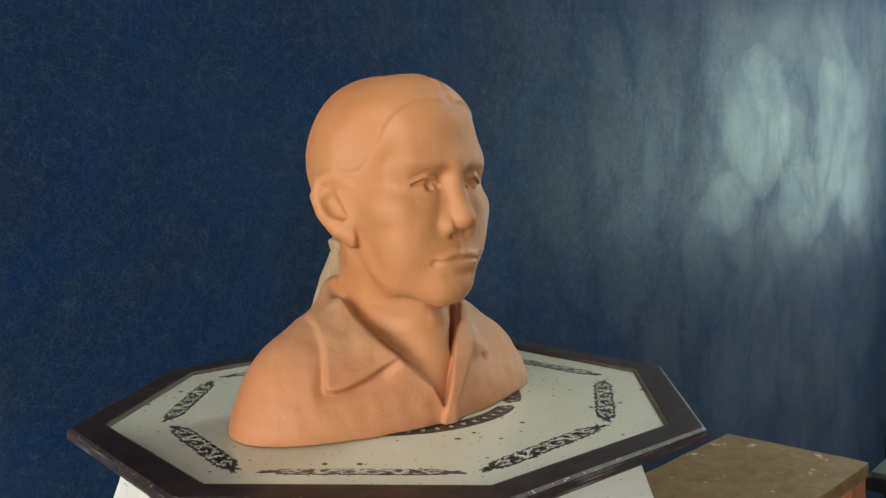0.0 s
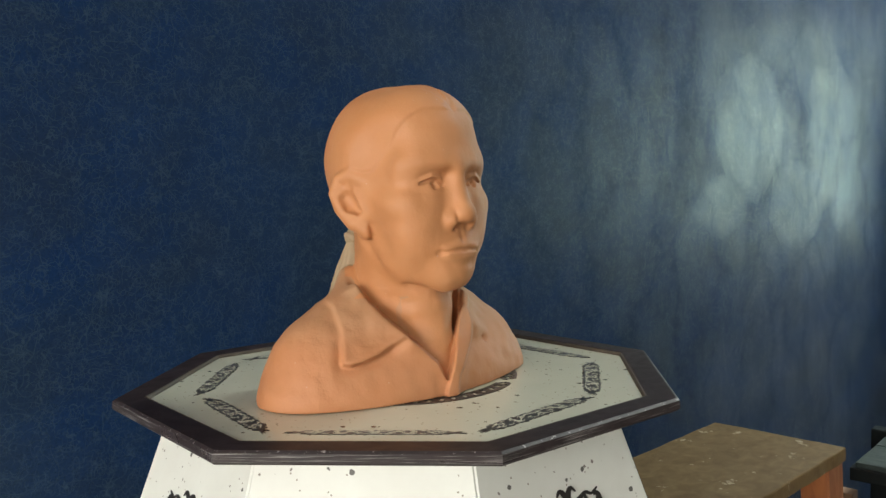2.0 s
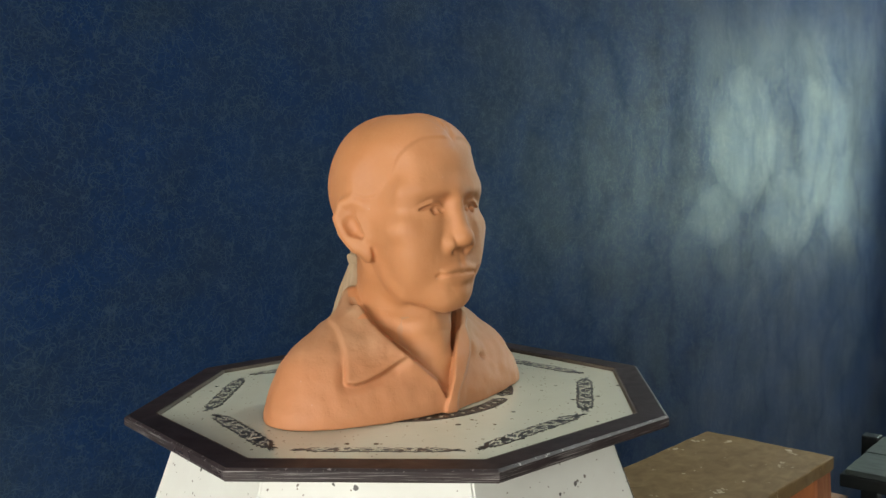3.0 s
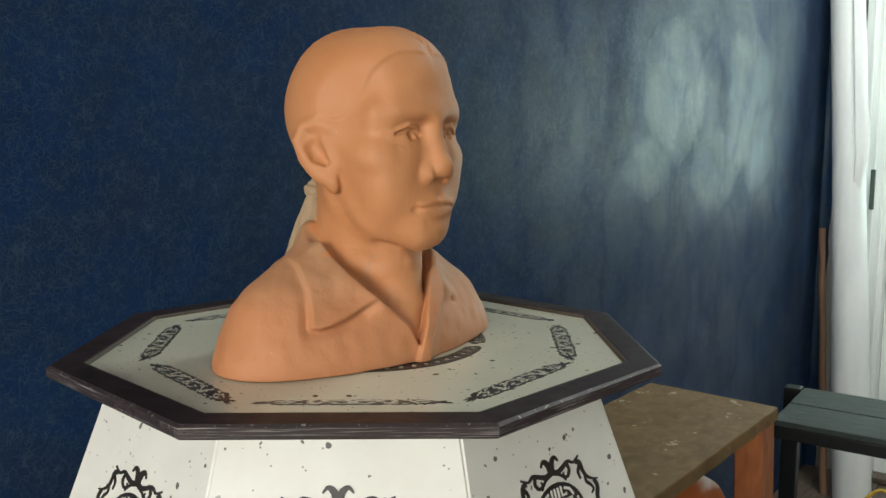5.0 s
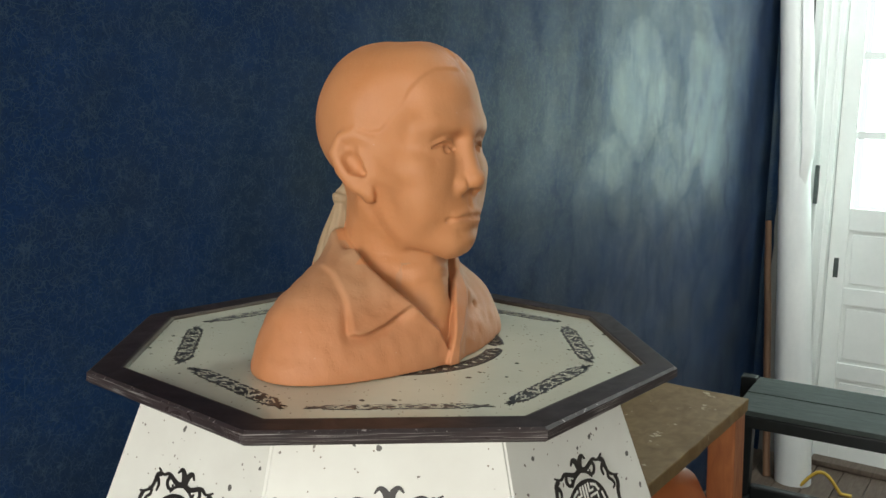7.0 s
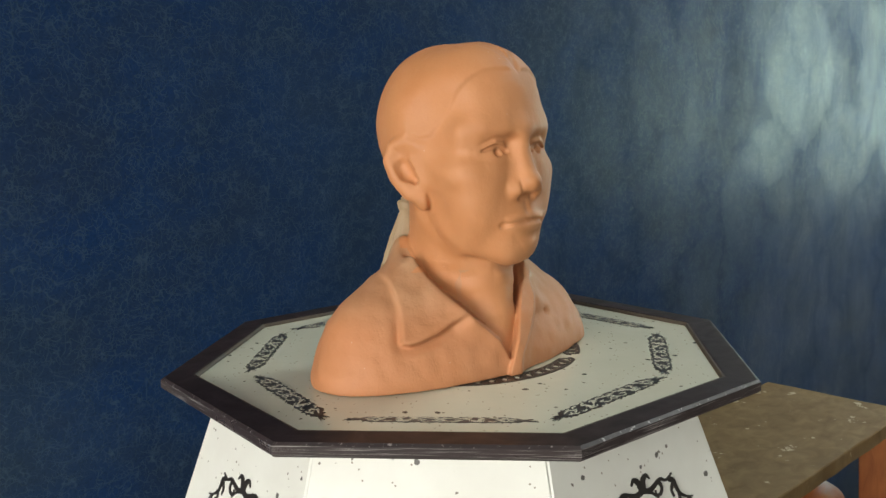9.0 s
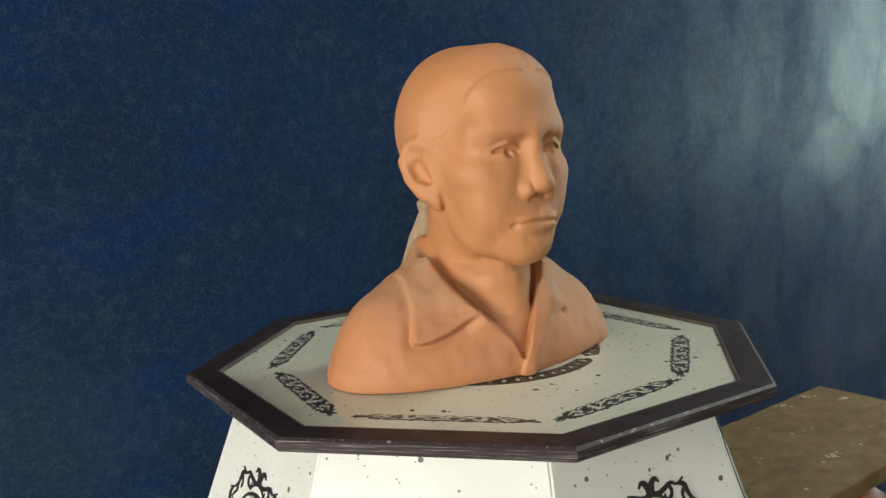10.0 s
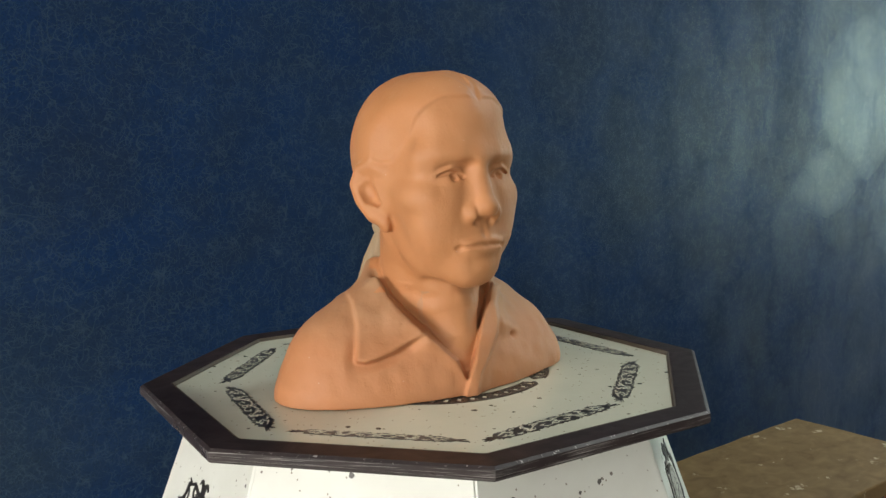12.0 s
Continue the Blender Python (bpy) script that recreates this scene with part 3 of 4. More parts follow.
def scroll_gaps():
    """The pale stone left between the curls: slim uneven crescents, mirrored about the middle."""
    bm = bmesh.new()
    rnd = random.Random(11)
    for k in range(6):
        s = 0.06 + 0.155 * k
        marks = []
        for j in range(4):
            marks.append((s * STRIP_L + 0.0090 * (rnd.random() - 0.5), (j - 1.5) * 0.0040 + 0.0020 * (rnd.random() - 0.5), 0.0080 * (rnd.random() - 0.5),
                          0.0012 + 0.0009 * rnd.random(), 0.0026 + 0.0030 * rnd.random(), 0.0045 * (rnd.random() - 0.5)))
        for side in (1, -1):
            for j, (x, y, bend, w, ln, tilt) in enumerate(marks):
                pts, ws = [], []
                for i in range(7):
                    t = -1 + i / 3
                    pts.append((side * (x + ln * t), max(-0.0068, min(0.0068, y + bend * (0.5 - t * t) + tilt * t))))
                    ws.append(w * (1 - 0.85 * t * t) + 0.0002)
                ribbon(bm, pts, ws, 0.0006 + 0.00003 * j)
    return bm


# distance from the middle, slip along the edge and turn, round from the front
STRIPS = ((0.230, 0.005, 0), (0.2265, -0.005, 4.5), (0.2205, -0.009, -4), (0.224, -0.006, 3), (0.224, 0.0, 0), (0.224, 0.006, -3), (0.2245, 0.005, 5), (0.224, 0.011, -5.5))
strip_mesh = None
for k in range(8):
    m = pose(0, 0, 0.0141, 0, 0, 45 * k) @ pose(STRIPS[k][1], -STRIPS[k][0], 0, 0, 0, STRIPS[k][2])
    if strip_mesh is None:
        ob = part("scroll_inlay", scroll_strip(), M_INLAY, plate, "black scrolling vine inlay")
        gap = part("scroll_gap", scroll_gaps(), M_TOP, ob, "pale stone between the curls")
        strip_mesh, gap_mesh = ob.data, gap.data
    else:
        ob = new("scroll_inlay", strip_mesh)
        ob.parent = plate
        ob["label"] = "black scrolling vine inlay"
        gap = new("scroll_gap", gap_mesh)
        gap.parent = ob
        gap["label"] = "pale stone between the curls"
    ob.matrix_basis = m @ Matrix.Diagonal((1, 0.68 if k == 0 else 1, 1, 1))


def ring_inlay():
    """One of the four bands of dense curls that ring the middle of the top, bent along a circle and rounded at both ends."""
    bm = bmesh.new()
    half = radians(40)
    for r, w in ((0.1335, 0.0034), (0.1165, 0.0030)):
        arc = [half * (-1 + i / 24) for i in range(49)]
        ribbon(bm, [(r * math.cos(a), r * math.sin(a)) for a in arc], [w * (1 - (a / half) ** 8 * 0.7) for a in arc], 0.0005)
    for k in range(13):
        a0 = half * (-0.96 + 1.92 * k / 12)
        for turn in (0.0, 3.0):
            pts, ws = [], []
            for i in range(10):
                a = i / 9 * 4.4
                r = 0.0088 * (1 - i / 14)
                q = 0.1250 + r * math.sin(a + turn)
                b = a0 + 0.9 * r * math.cos(a + turn) / 0.125
                pts.append((q * math.cos(b), q * math.sin(b)))
                ws.append(0.0046 * (1 - i / 13))
            ribbon(bm, pts, ws, 0.00040 + 0.00002 * (turn > 0))
    return bm


arc_mesh = None
for k in range(4):
    if arc_mesh is None:
        ob = part("ring_inlay", ring_inlay(), M_INLAY, plate, "black curved band of curls")
        arc_mesh = ob.data
    else:
        ob = new("ring_inlay", arc_mesh)
        ob.parent = plate
        ob["label"] = "black curved band of curls"
    ob.matrix_basis = pose(0, 0, 0.0141, 0, 0, -57 + 90 * k)


MED_CY = -0.058


def mirrored(bm, pts, ws, h, sx=1.0):
    for kx in (1, -1):
        for ky in (1, -1):
            ribbon(bm, [(kx * x * sx, ky * y + MED_CY) for x, y in pts], ws, h + 0.00002 * (kx + 1) + 0.00001 * (ky + 1))


def medallion(wide):
    """A lobed frame of horns, ogee arcs, cusps and inner curls round a dark disc, x across and y up, its top at y = 0."""
    bm = bmesh.new()

    def soft(pts, n=4):
        out = []
        P = [pts[0]] + list(pts) + [pts[-1]]
        for i in range(1, len(P) - 2):
            for k in range(n):
                t = k / n
                out.append(tuple(0.5 * (2 * P[i][c] + (P[i + 1][c] - P[i - 1][c]) * t + (2 * P[i - 1][c] - 5 * P[i][c] + 4 * P[i + 1][c] - P[i + 2][c]) * t * t
                                        + (3 * P[i][c] - P[i - 1][c] - 3 * P[i + 1][c] + P[i + 2][c]) * t ** 3) for c in (0, 1)))
        return out + [pts[-1]]

    def widths(n, w0, w1, w2):
        return [w0 + (w1 - w0) * min(1, 2 * i / (n - 1)) if 2 * i < n - 1 else w1 + (w2 - w1) * (2 * i / (n - 1) - 1) for i in range(n)]
    for pts, w, h, sx in (
            ([(0.0005, 0.0455), (0.0035, 0.0530), (0.0085, 0.0565), (0.0130, 0.0520)], (0.0080, 0.0052, 0.0012), 0.00074, 1.0),
            ([(0.0, 0.0450), (0.0080, 0.0425), (0.0160, 0.0450), (0.0240, 0.0480), (0.0310, 0.0450), (0.0395, 0.0490)], (0.0056, 0.0040, 0.0016), 0.00070, wide),
            ([(0.0340, 0.0450), (0.0395, 0.0420), (0.0410, 0.0350), (0.0440, 0.0285), (0.0510, 0.0235), (0.0590, 0.0215)], (0.0052, 0.0040, 0.0014), 0.00066, wide),
            ([(0.0530, 0.0225), (0.0560, 0.0150), (0.0530, 0.0070), (0.0520, 0.0)], (0.0040, 0.0056, 0.0042), 0.00062, wide),
            ([(0.0215, 0.0465), (0.0235, 0.0405), (0.0200, 0.0355), (0.0150, 0.0365), (0.0155, 0.0405)], (0.0040, 0.0034, 0.0016), 0.00058, wide),
            ([(0.0430, 0.0310), (0.0425, 0.0235), (0.0470, 0.0190), (0.0500, 0.0140), (0.0460, 0.0110)], (0.0036, 0.0030, 0.0014), 0.00054, wide),
            ([(0.0380, 0.0400), (0.0345, 0.0345), (0.0360, 0.0280)], (0.0040, 0.0034, 0.0022), 0.00050, wide),
            ([(0.0, 0.0430), (0.0100, 0.0395), (0.0170, 0.0330)], (0.0030, 0.0028, 0.0026), 0.00046, wide)):
        p = soft(pts)
        mirrored(bm, p, widths(len(p), *w), h, sx)
    disc = [(0.0345 * wide * math.cos(2 * math.pi * i / 48), MED_CY + 0.0345 * math.sin(2 * math.pi * i / 48)) for i in range(48)]
    prism(bm, [[(x, y, -0.0003) for x, y in disc], [(x, y, 0.0004) for x, y in disc]])
    return bm


def sign(wide):
    """The pale bars of the geometric sign on the disc."""
    bm = bmesh.new()
    for pts, w in (([(0.0022, 0.0020), (0.0022, 0.0300)], 0.0026),
                   ([(0.0065, 0.0300), (0.0065, 0.0215), (0.0130, 0.0215)], 0.0026), ([(0.0105, 0.0275), (0.0175, 0.0245), (0.0215, 0.0180)], 0.0026),
                   ([(0.0065, 0.0165), (0.0185, 0.0165), (0.0185, 0.0095), (0.0120, 0.0095)], 0.0026), ([(0.0065, 0.0120), (0.0065, 0.0040), (0.0150, 0.0040)], 0.0026),
                   ([(0.0255, 0.0150), (0.0285, 0.0060), (0.0285, 0.0012)], 0.0026), ([(0.0195, 0.0050), (0.0245, 0.0050)], 0.0026)):
        mirrored(bm, [(x, y) for x, y in pts], [w] * len(pts), 0.0007, wide)
    return bm


tilt = math.degrees(math.atan(0.35))
meshes = {}
for k in range(8):
    wide = 1.2 if k % 2 == 0 else 1.1
    zt = 0.938 if k == 0 else 0.9245 if k % 2 == 0 else (0.932 if k < 4 else 0.925)
    # faces run round from the front one; each medallion lies on its sloping face
    m = pose(0, 0, PZ, 0, 0, 45 * k) @ pose(0, -side_apothem(zt) - 0.0003, zt, 90 - tilt, 0, 0)
    if wide not in meshes:
        ob = part("medallion_inlay", medallion(wide), M_INLAY, pedestal, "black lobed medallion with a geometric sign")
        sg = part("sign", sign(wide), M_SIDE, ob, "pale geometric bars")
        meshes[wide] = (ob.data, sg.data)
    else:
        ob = new("medallion_inlay", meshes[wide][0])
        ob.parent = pedestal
        ob["label"] = "black lobed medallion with a geometric sign"
        sg = new("sign", meshes[wide][1])
        sg.parent = ob
        sg["label"] = "pale geometric bars"
    ob.matrix_basis = m

# ---------------------------------------------------------------- wooden stand beside the pedestal
stand = thing("modelling_stand", ROOM @ pose(0.657, -0.587, FLOOR), "orange-brown wooden stand with a stained chipped board top", "stand")
TZ = 0.732 - FLOOR


def board_top():
    bm = bmesh.new()
    pts = []
    for (x0, y0), (x1, y1) in (((-0.30, -0.127), (0.293, -0.127)), ((0.293, -0.127), (0.290, 0.127)), ((0.290, 0.127), (-0.30, 0.127)), ((-0.30, 0.127), (-0.30, -0.127))):
        for i in range(14):
            s = i / 14
            p = Vector((x0 + (x1 - x0) * s, y0 + (y1 - y0) * s, 0))
            n = 0.004 * noise.noise(p * 23) + 0.003 * noise.noise(p * 61)
            p += Vector((math.copysign(n, p.x), math.copysign(n, p.y), 0)) if abs(n) > 0.001 else Vector((0, 0, 0))
            pts.append(p)
    prism(bm, [[(p.x, p.y, TZ - 0.024) for p in pts], [(p.x, p.y, TZ - 0.002) for p in pts], [(p.x * 0.994, p.y * 0.99, TZ) for p in pts]])
    return bm


part("board_top", board_top(), M_PLY, stand, "stained brown board with pale chips")


def leg_mesh():
    bm = bmesh.new()
    prism(bm, [[(sx * 0.033 + 0.030 * (1 - t), sy * 0.026 - 0.03 * (1 - t), t * (TZ - 0.0245)) for sx, sy in ((-1, -1), (1, -1), (1, 1), (-1, 1))] for t in (0, 0.5, 1)])
    bmesh.ops.bevel(bm, geom=list(bm.edges), offset=0.003, segments=1, affect="EDGES")
    return bm


leg = part("leg", leg_mesh(), M_LEG, stand)
leg.matrix_basis = pose(0.255, -0.098, 0)
for x, y, s in ((-0.255, -0.098, (-1, 1)), (0.255, 0.098, (1, -1)), (-0.255, 0.098, (-1, -1))):
    ob = new("leg", leg.data)
    ob.parent = stand
    ob.matrix_basis = pose(x, y, 0) @ Matrix.Diagonal((s[0], s[1], 1, 1))
for y in (-0.090, 0.090):
    part("apron", one_box(-0.225, 0.225, y - 0.010, y + 0.010, TZ - 0.050, TZ - 0.0245, bevel=0.003), M_LEG, stand)
for x in (-0.265, 0.265):
    part("apron", one_box(x - 0.011, x + 0.011, -0.075, 0.075, TZ - 0.060, TZ - 0.0245, bevel=0.003), M_LEG, stand)
part("lower_shelf", one_box(-0.26, 0.28, -0.118, 0.118, TZ - 0.34, TZ - 0.322, bevel=0.003), M_LEG, stand)


def pot():
    bm = bmesh.new()
    prof = [(0.0, 0.0), (0.09, 0.0), (0.106, 0.03), (0.112, 0.08), (0.104, 0.12), (0.082, 0.158), (0.042, 0.180), (0.0, 0.187)]
    rings = []
    for r, z in prof:
        r = max(r, 0.002)
        rings.append([(r * math.cos(2 * math.pi * i / 32) * (1 + 0.03 * math.sin(i * 0.8)), r * math.sin(2 * math.pi * i / 32), z) for i in range(32)])
    prism(bm, rings)
    return bm


solid("clay_mound", pot(), M_POT, ROOM @ pose(0.765, -0.594, 0.732 - 0.322 + 0.001) @ Matrix.Diagonal((1.25, 1.0, 1.2, 1)), "rounded orange clay form on the stand's lower shelf", "clay", smooth=50)

# ---------------------------------------------------------------- black slatted bench by the door
BX0, BX1, BV0, BV1, BZ = 1.525, 1.875, -0.905, -0.52, 0.52
bench = thing("slatted_bench", ROOM @ pose(BX0, BV0, FLOOR, 0, 0, 4), "black painted stand with grey-green slatted top", "bench")
W_, D_, H_ = BX1 - BX0, BV1 - BV0, BZ - FLOOR
for x in (0.018, W_ - 0.018):
    part("top_rail", one_box(x - 0.02, x + 0.02, 0.0, D_, H_ - 0.040, H_ - 0.008, bevel=0.003), M_BLACK, bench)
slat = part("slat", one_box(-0.0425, 0.0425, -0.002, D_ - 0.012, -0.008, 0.006, bevel=0.0022, seg=2), M_SLAT, bench, "dull grey-green slat")
slat.matrix_basis = pose(0.044, 0, H_)
for k in range(1, 4):
    ob = new("slat", slat.data)
    ob.parent = bench
    ob["label"] = "dull grey-green slat"
    ob.matrix_basis = pose(0.044 + k * 0.0872, 0, H_ - 0.0015 * (k % 2))
post = part("post", one_box(-0.022, 0.022, -0.022, 0.022, 0.0, H_ + 0.070, bevel=0.004), M_BLACK, bench, "black painted corner post")
post.matrix_basis = pose(0.026, -0.026, 0)
chip = part("chip", one_box(-0.0235, 0.006, -0.0235, 0.0, H_ + 0.034, H_ + 0.058, bevel=0.004), M_WHITE, post, "bare pale patch where the paint is chipped")
for x, y, top in ((W_ - 0.020, -0.026, H_ - 0.012), (W_ - 0.026, D_ + 0.012, H_ + 0.010)):
    ob = new("post", post.data)
    ob.parent = bench
    ob["label"] = "black painted corner post"
    ob.matrix_basis = pose(x, y, 0) @ Matrix.Diagonal((1, 1, top / (H_ + 0.070), 1))
part("post", one_box(-0.022, 0.022, D_ - 0.008, D_ + 0.036, 0.0, H_ - 0.075, bevel=0.003), M_POLE, bench, "worn brown leg with its paint rubbed off").matrix_basis = pose(0.02, 0, 0)
for x in (0.018, W_ - 0.018):
    part("lower_rail", one_box(x - 0.016, x + 0.016, 0.002, D_ - 0.01, H_ - 0.425, H_ - 0.325, bevel=0.006), M_BLACK, bench)
for y in (0.0, D_ - 0.004):
    part("end_rail", one_box(0.04, W_ - 0.04, y - 0.012, y + 0.012, H_ - 0.40, H_ - 0.35, bevel=0.003), M_BLACK, bench)

# ---------------------------------------------------------------- the corner by the door


def cloth_roll():
    bm = bmesh.new()
    rings = []
    rows = 96
    for i in range(rows):
        t = i / (rows - 1)
        z = FLOOR + 0.004 + t * 2.95
        cx, cy = 3.415 + 0.21 * t, -0.300 + 0.250 * t
        r0 = 0.083 - 0.022 * t + 0.003 * math.sin(t * 9)
        crease = 0.0022 * max(0.0, noise.noise(Vector((0.3, 1.7, z * 9.0)))) ** 0.5
        ring = []
        for k in range(32):
            a = 2 * math.pi * k / 32
            r = r0 * (1 + 0.012 * math.sin(3 * a + t * 2.0) + 0.014 * noise.noise(Vector((math.cos(a), math.sin(a), z * 3)))) - crease
            ring.append((cx + r * math.cos(a), cy + r * math.sin(a), z + 0.012 * math.cos(a)))
        rings.append(ring)
    return prism(bm, rings)


def loose_edge():
    """The free edge of the canvas, standing a little off the roll and curling out at its lower end."""
    bm = bmesh.new()
    rings = []
    for i in range(30):
        t = 0.47 + 0.52 * i / 29
        z = FLOOR + 0.004 + t * 2.95
        cx, cy = 3.415 + 0.21 * t, -0.300 + 0.250 * t
        out = (0.007 + 0.012 * math.exp(-((t - 0.56) / 0.04) ** 2) + 0.002 * math.sin(t * 31)) * min(1.0, (t - 0.465) / 0.06)
        back = 0.02 * (1 - min(1.0, (t - 0.465) / 0.05))
        p = [(cx - 0.070 + back, cy - 0.046 + back), (cx - 0.058 + back, cy - 0.072 - out * 0.4 + back), (cx - 0.030 + back, cy - 0.080 - out + back)]
        inner = [(x + 0.004, y + 0.003) for x, y in reversed(p)]
        rings.append([(x, y, z) for x, y in p + inner])
    return prism(bm, rings)


roll = thing("canvas_roll", ROOM, "tall white canvas roll leaning in the corner", "canvas roll")
part("roll", cloth_roll(), M_CLOTH, roll, smooth=60)
part("loose_edge", loose_edge(), M_CLOTH, roll, "loose white edge of the canvas", smooth=60)
bm = bmesh.new()
tube(bm, [(3.40 + 0.27 * i / 9, -0.185 + 0.15 * i / 9 + 0.002 * math.sin(i * 2), FLOOR + 0.001 + 1.20 * i / 9) for i in range(10)], [0.018 - 0.0003 * i for i in range(10)], 12)
solid("bamboo_pole", bm, M_POLE, ROOM, "brown bamboo pole leaning beside the blue wall", "pole", smooth=50)
bm = bmesh.new()
pts = []
for i in range(25):
    t = i / 24
    pts.append((3.36 + 0.02 * t, -0.345 - 0.22 * t, FLOOR + 0.009 + 0.085 * max(0.0, math.sin(math.pi * min(1, t * 1.25))) ** 1.2))
tube(bm, pts, 0.008, 8)
solid("yellow_cable", bm, M_CABLE, ROOM, "yellow cable looping up from the floor", "cable", smooth=60)

# ---------------------------------------------------------------- the bust: one mesh from blended volumes
# f runs forward from the face, l to its own left, z up from the tabletop


class Clay:
    def __init__(self, lo, hi, step):
        self.lo, self.step = np.array(lo, np.float32), step
        self.n = [int((b - a) / step) + 2 for a, b in zip(lo, hi)]
        self.v = np.full(self.n, 0.05, np.float32)

    def block(self, lo, hi, pad):
        s = []
        for k in range(3):
            a = int((lo[k] - pad - self.lo[k]) / self.step)
            b = int((hi[k] + pad - self.lo[k]) / self.step) + 2
            s.append(slice(max(a, 0), min(max(b, 1), self.n[k])))
        ax = [(self.lo[k] + self.step * np.arange(s[k].start, s[k].stop)).astype(np.float32) for k in range(3)]
        return tuple(s), np.meshgrid(*ax, indexing="ij")

    def blend(self, s, d, k):
        a = self.v[s]
        h = np.maximum(k - np.abs(a - d), 0) / k
        self.v[s] = np.minimum(a, d) - h * h * k * 0.25

    def carve(self, s, d, k):
        a, b = self.v[s], -d
        h = np.maximum(k - np.abs(a - b), 0) / k
        self.v[s] = np.maximum(a, b) + h * h * k * 0.25

    def ball(self, c, r, k=0.01, cut=False, turn=None, power=2.0):
        c, r = np.array(c), np.array(r if isinstance(r, (tuple, list)) else (r, r, r))
        R = max(r) if turn is not None else r
        s, (x, y, z) = self.block(c - R, c + R, k + 0.006)
        x, y, z = x - c[0], y - c[1], z - c[2]
        if turn is not None:
            m = np.array(turn.transposed())
            x, y, z = (m[i][0] * x + m[i][1] * y + m[i][2] * z for i in range(3))
        if power == 2.0:
            k0 = np.sqrt((x / r[0]) ** 2 + (y / r[1]) ** 2 + (z / r[2]) ** 2) + 1e-6
            k1 = np.sqrt((x / r[0] ** 2) ** 2 + (y / r[1] ** 2) ** 2 + (z / r[2] ** 2) ** 2) + 1e-6
            d = k0 * (k0 - 1) / k1
        else:
            k0 = (np.abs(x / r[0]) ** power + np.abs(y / r[1]) ** power + np.abs(z / r[2]) ** power) ** (1 / power)
            d = (k0 - 1) * min(r)
        (self.carve if cut else self.blend)(s, d, k)

    def pair(self, c, r, k=0.01, cut=False, turn=None):
        self.ball(c, r, k, cut, turn)
        t2 = None
        if turn is not None:
            f = Matrix(((1, 0, 0), (0, -1, 0), (0, 0, 1)))
            t2 = f @ turn @ f
        self.ball((c[0], -c[1], c[2]), r, k, cut, t2)

    def bar(self, pts, radii, k=0.006, cut=False, both=False):
        pts = [np.array(p, float) for p in pts]
        radii = radii if isinstance(radii, (tuple, list)) else [radii] * len(pts)
        rm = max(radii)
        s, (x, y, z) = self.block(np.min(pts, 0) - rm, np.max(pts, 0) + rm, k + 0.006)
        best = None
        for a, b, ra, rb in zip(pts, pts[1:], radii, radii[1:]):
            ab = b - a
            h = np.clip(((x - a[0]) * ab[0] + (y - a[1]) * ab[1] + (z - a[2]) * ab[2]) / (ab @ ab), 0, 1)
            d = np.sqrt((x - a[0] - h * ab[0]) ** 2 + (y - a[1] - h * ab[1]) ** 2 + (z - a[2] - h * ab[2]) ** 2) - (ra + (rb - ra) * h)
            best = d if best is None else np.minimum(best, d)
        (self.carve if cut else self.blend)(s, best, k)
        if both:
            self.bar([(p[0], -p[1], p[2]) for p in pts], radii, k, cut)

    def leaf(self, a, b, c, thick, k=0.004):
        """A rounded triangular flap."""
        P = [np.array(p, float) for p in (a, b, c)]
        s, (x, y, z) = self.block(np.min(P, 0) - thick, np.max(P, 0) + thick, k + 0.006)
        q = np.stack((x, y, z), -1)
        n = np.cross(P[1] - P[0], P[2] - P[0])
        n = n / np.linalg.norm(n)
        inside = np.ones(x.shape, bool)
        best = np.full(x.shape, 1e9, np.float32)
        for i in range(3):
            p0, e = P[i], P[(i + 1) % 3] - P[i]
            w = q - p0
            inside &= (w @ np.cross(n, e)) >= 0
            h = np.clip((w @ e) / (e @ e), 0, 1)
            best = np.minimum(best, np.linalg.norm(w - h[..., None] * e, axis=-1))
        flat = np.abs((q - P[0]) @ n)
        self.blend(s, np.where(inside, flat, best) - thick, k)

    def mask(self, lo, hi, along, ring, edge):
        """1 inside a ring of points seen along a direction, falling to 0 over its edge; also the distance outside."""
        s, (x, y, z) = self.block(lo, hi, 0.0)
        n = Vector(along).normalized()
        e1 = n.cross(Vector((0, 0, 1))).normalized()
        e2 = n.cross(e1)
        p, q = (x * e[0] + y * e[1] + z * e[2] for e in (e1, e2))
        P = [(Vector(r).dot(e1), Vector(r).dot(e2)) for r in ring]
        best = np.full(x.shape, 1e9, np.float32)
        odd = np.zeros(x.shape, bool)
        for (ax, ay), (bx, by) in zip(P, P[1:] + P[:1]):
            dx, dy = bx - ax, by - ay
            h = np.clip(((p - ax) * dx + (q - ay) * dy) / (dx * dx + dy * dy), 0, 1)
            best = np.minimum(best, np.hypot(p - ax - h * dx, q - ay - h * dy))
            if abs(dy) > 1e-9:
                odd ^= ((q < ay) != (q < by)) & (p < ax + (q - ay) / dy * dx)
        sd = np.where(odd, -best, best)
        t = np.clip(0.5 - sd / edge, 0, 1)
        return s, t * t * (3 - 2 * t), sd, (x, y, z)

    def groove(self, pts, depth, width, both=False):
        """A soft line pressed in (or, with a negative depth, raised)."""
        pts = [np.array(p, float) for p in pts]
        s, (x, y, z) = self.block(np.min(pts, 0), np.max(pts, 0), 3 * width)
        best = None
        for a, b in zip(pts, pts[1:]):
            ab = b - a
            h = np.clip(((x - a[0]) * ab[0] + (y - a[1]) * ab[1] + (z - a[2]) * ab[2]) / (ab @ ab), 0, 1)
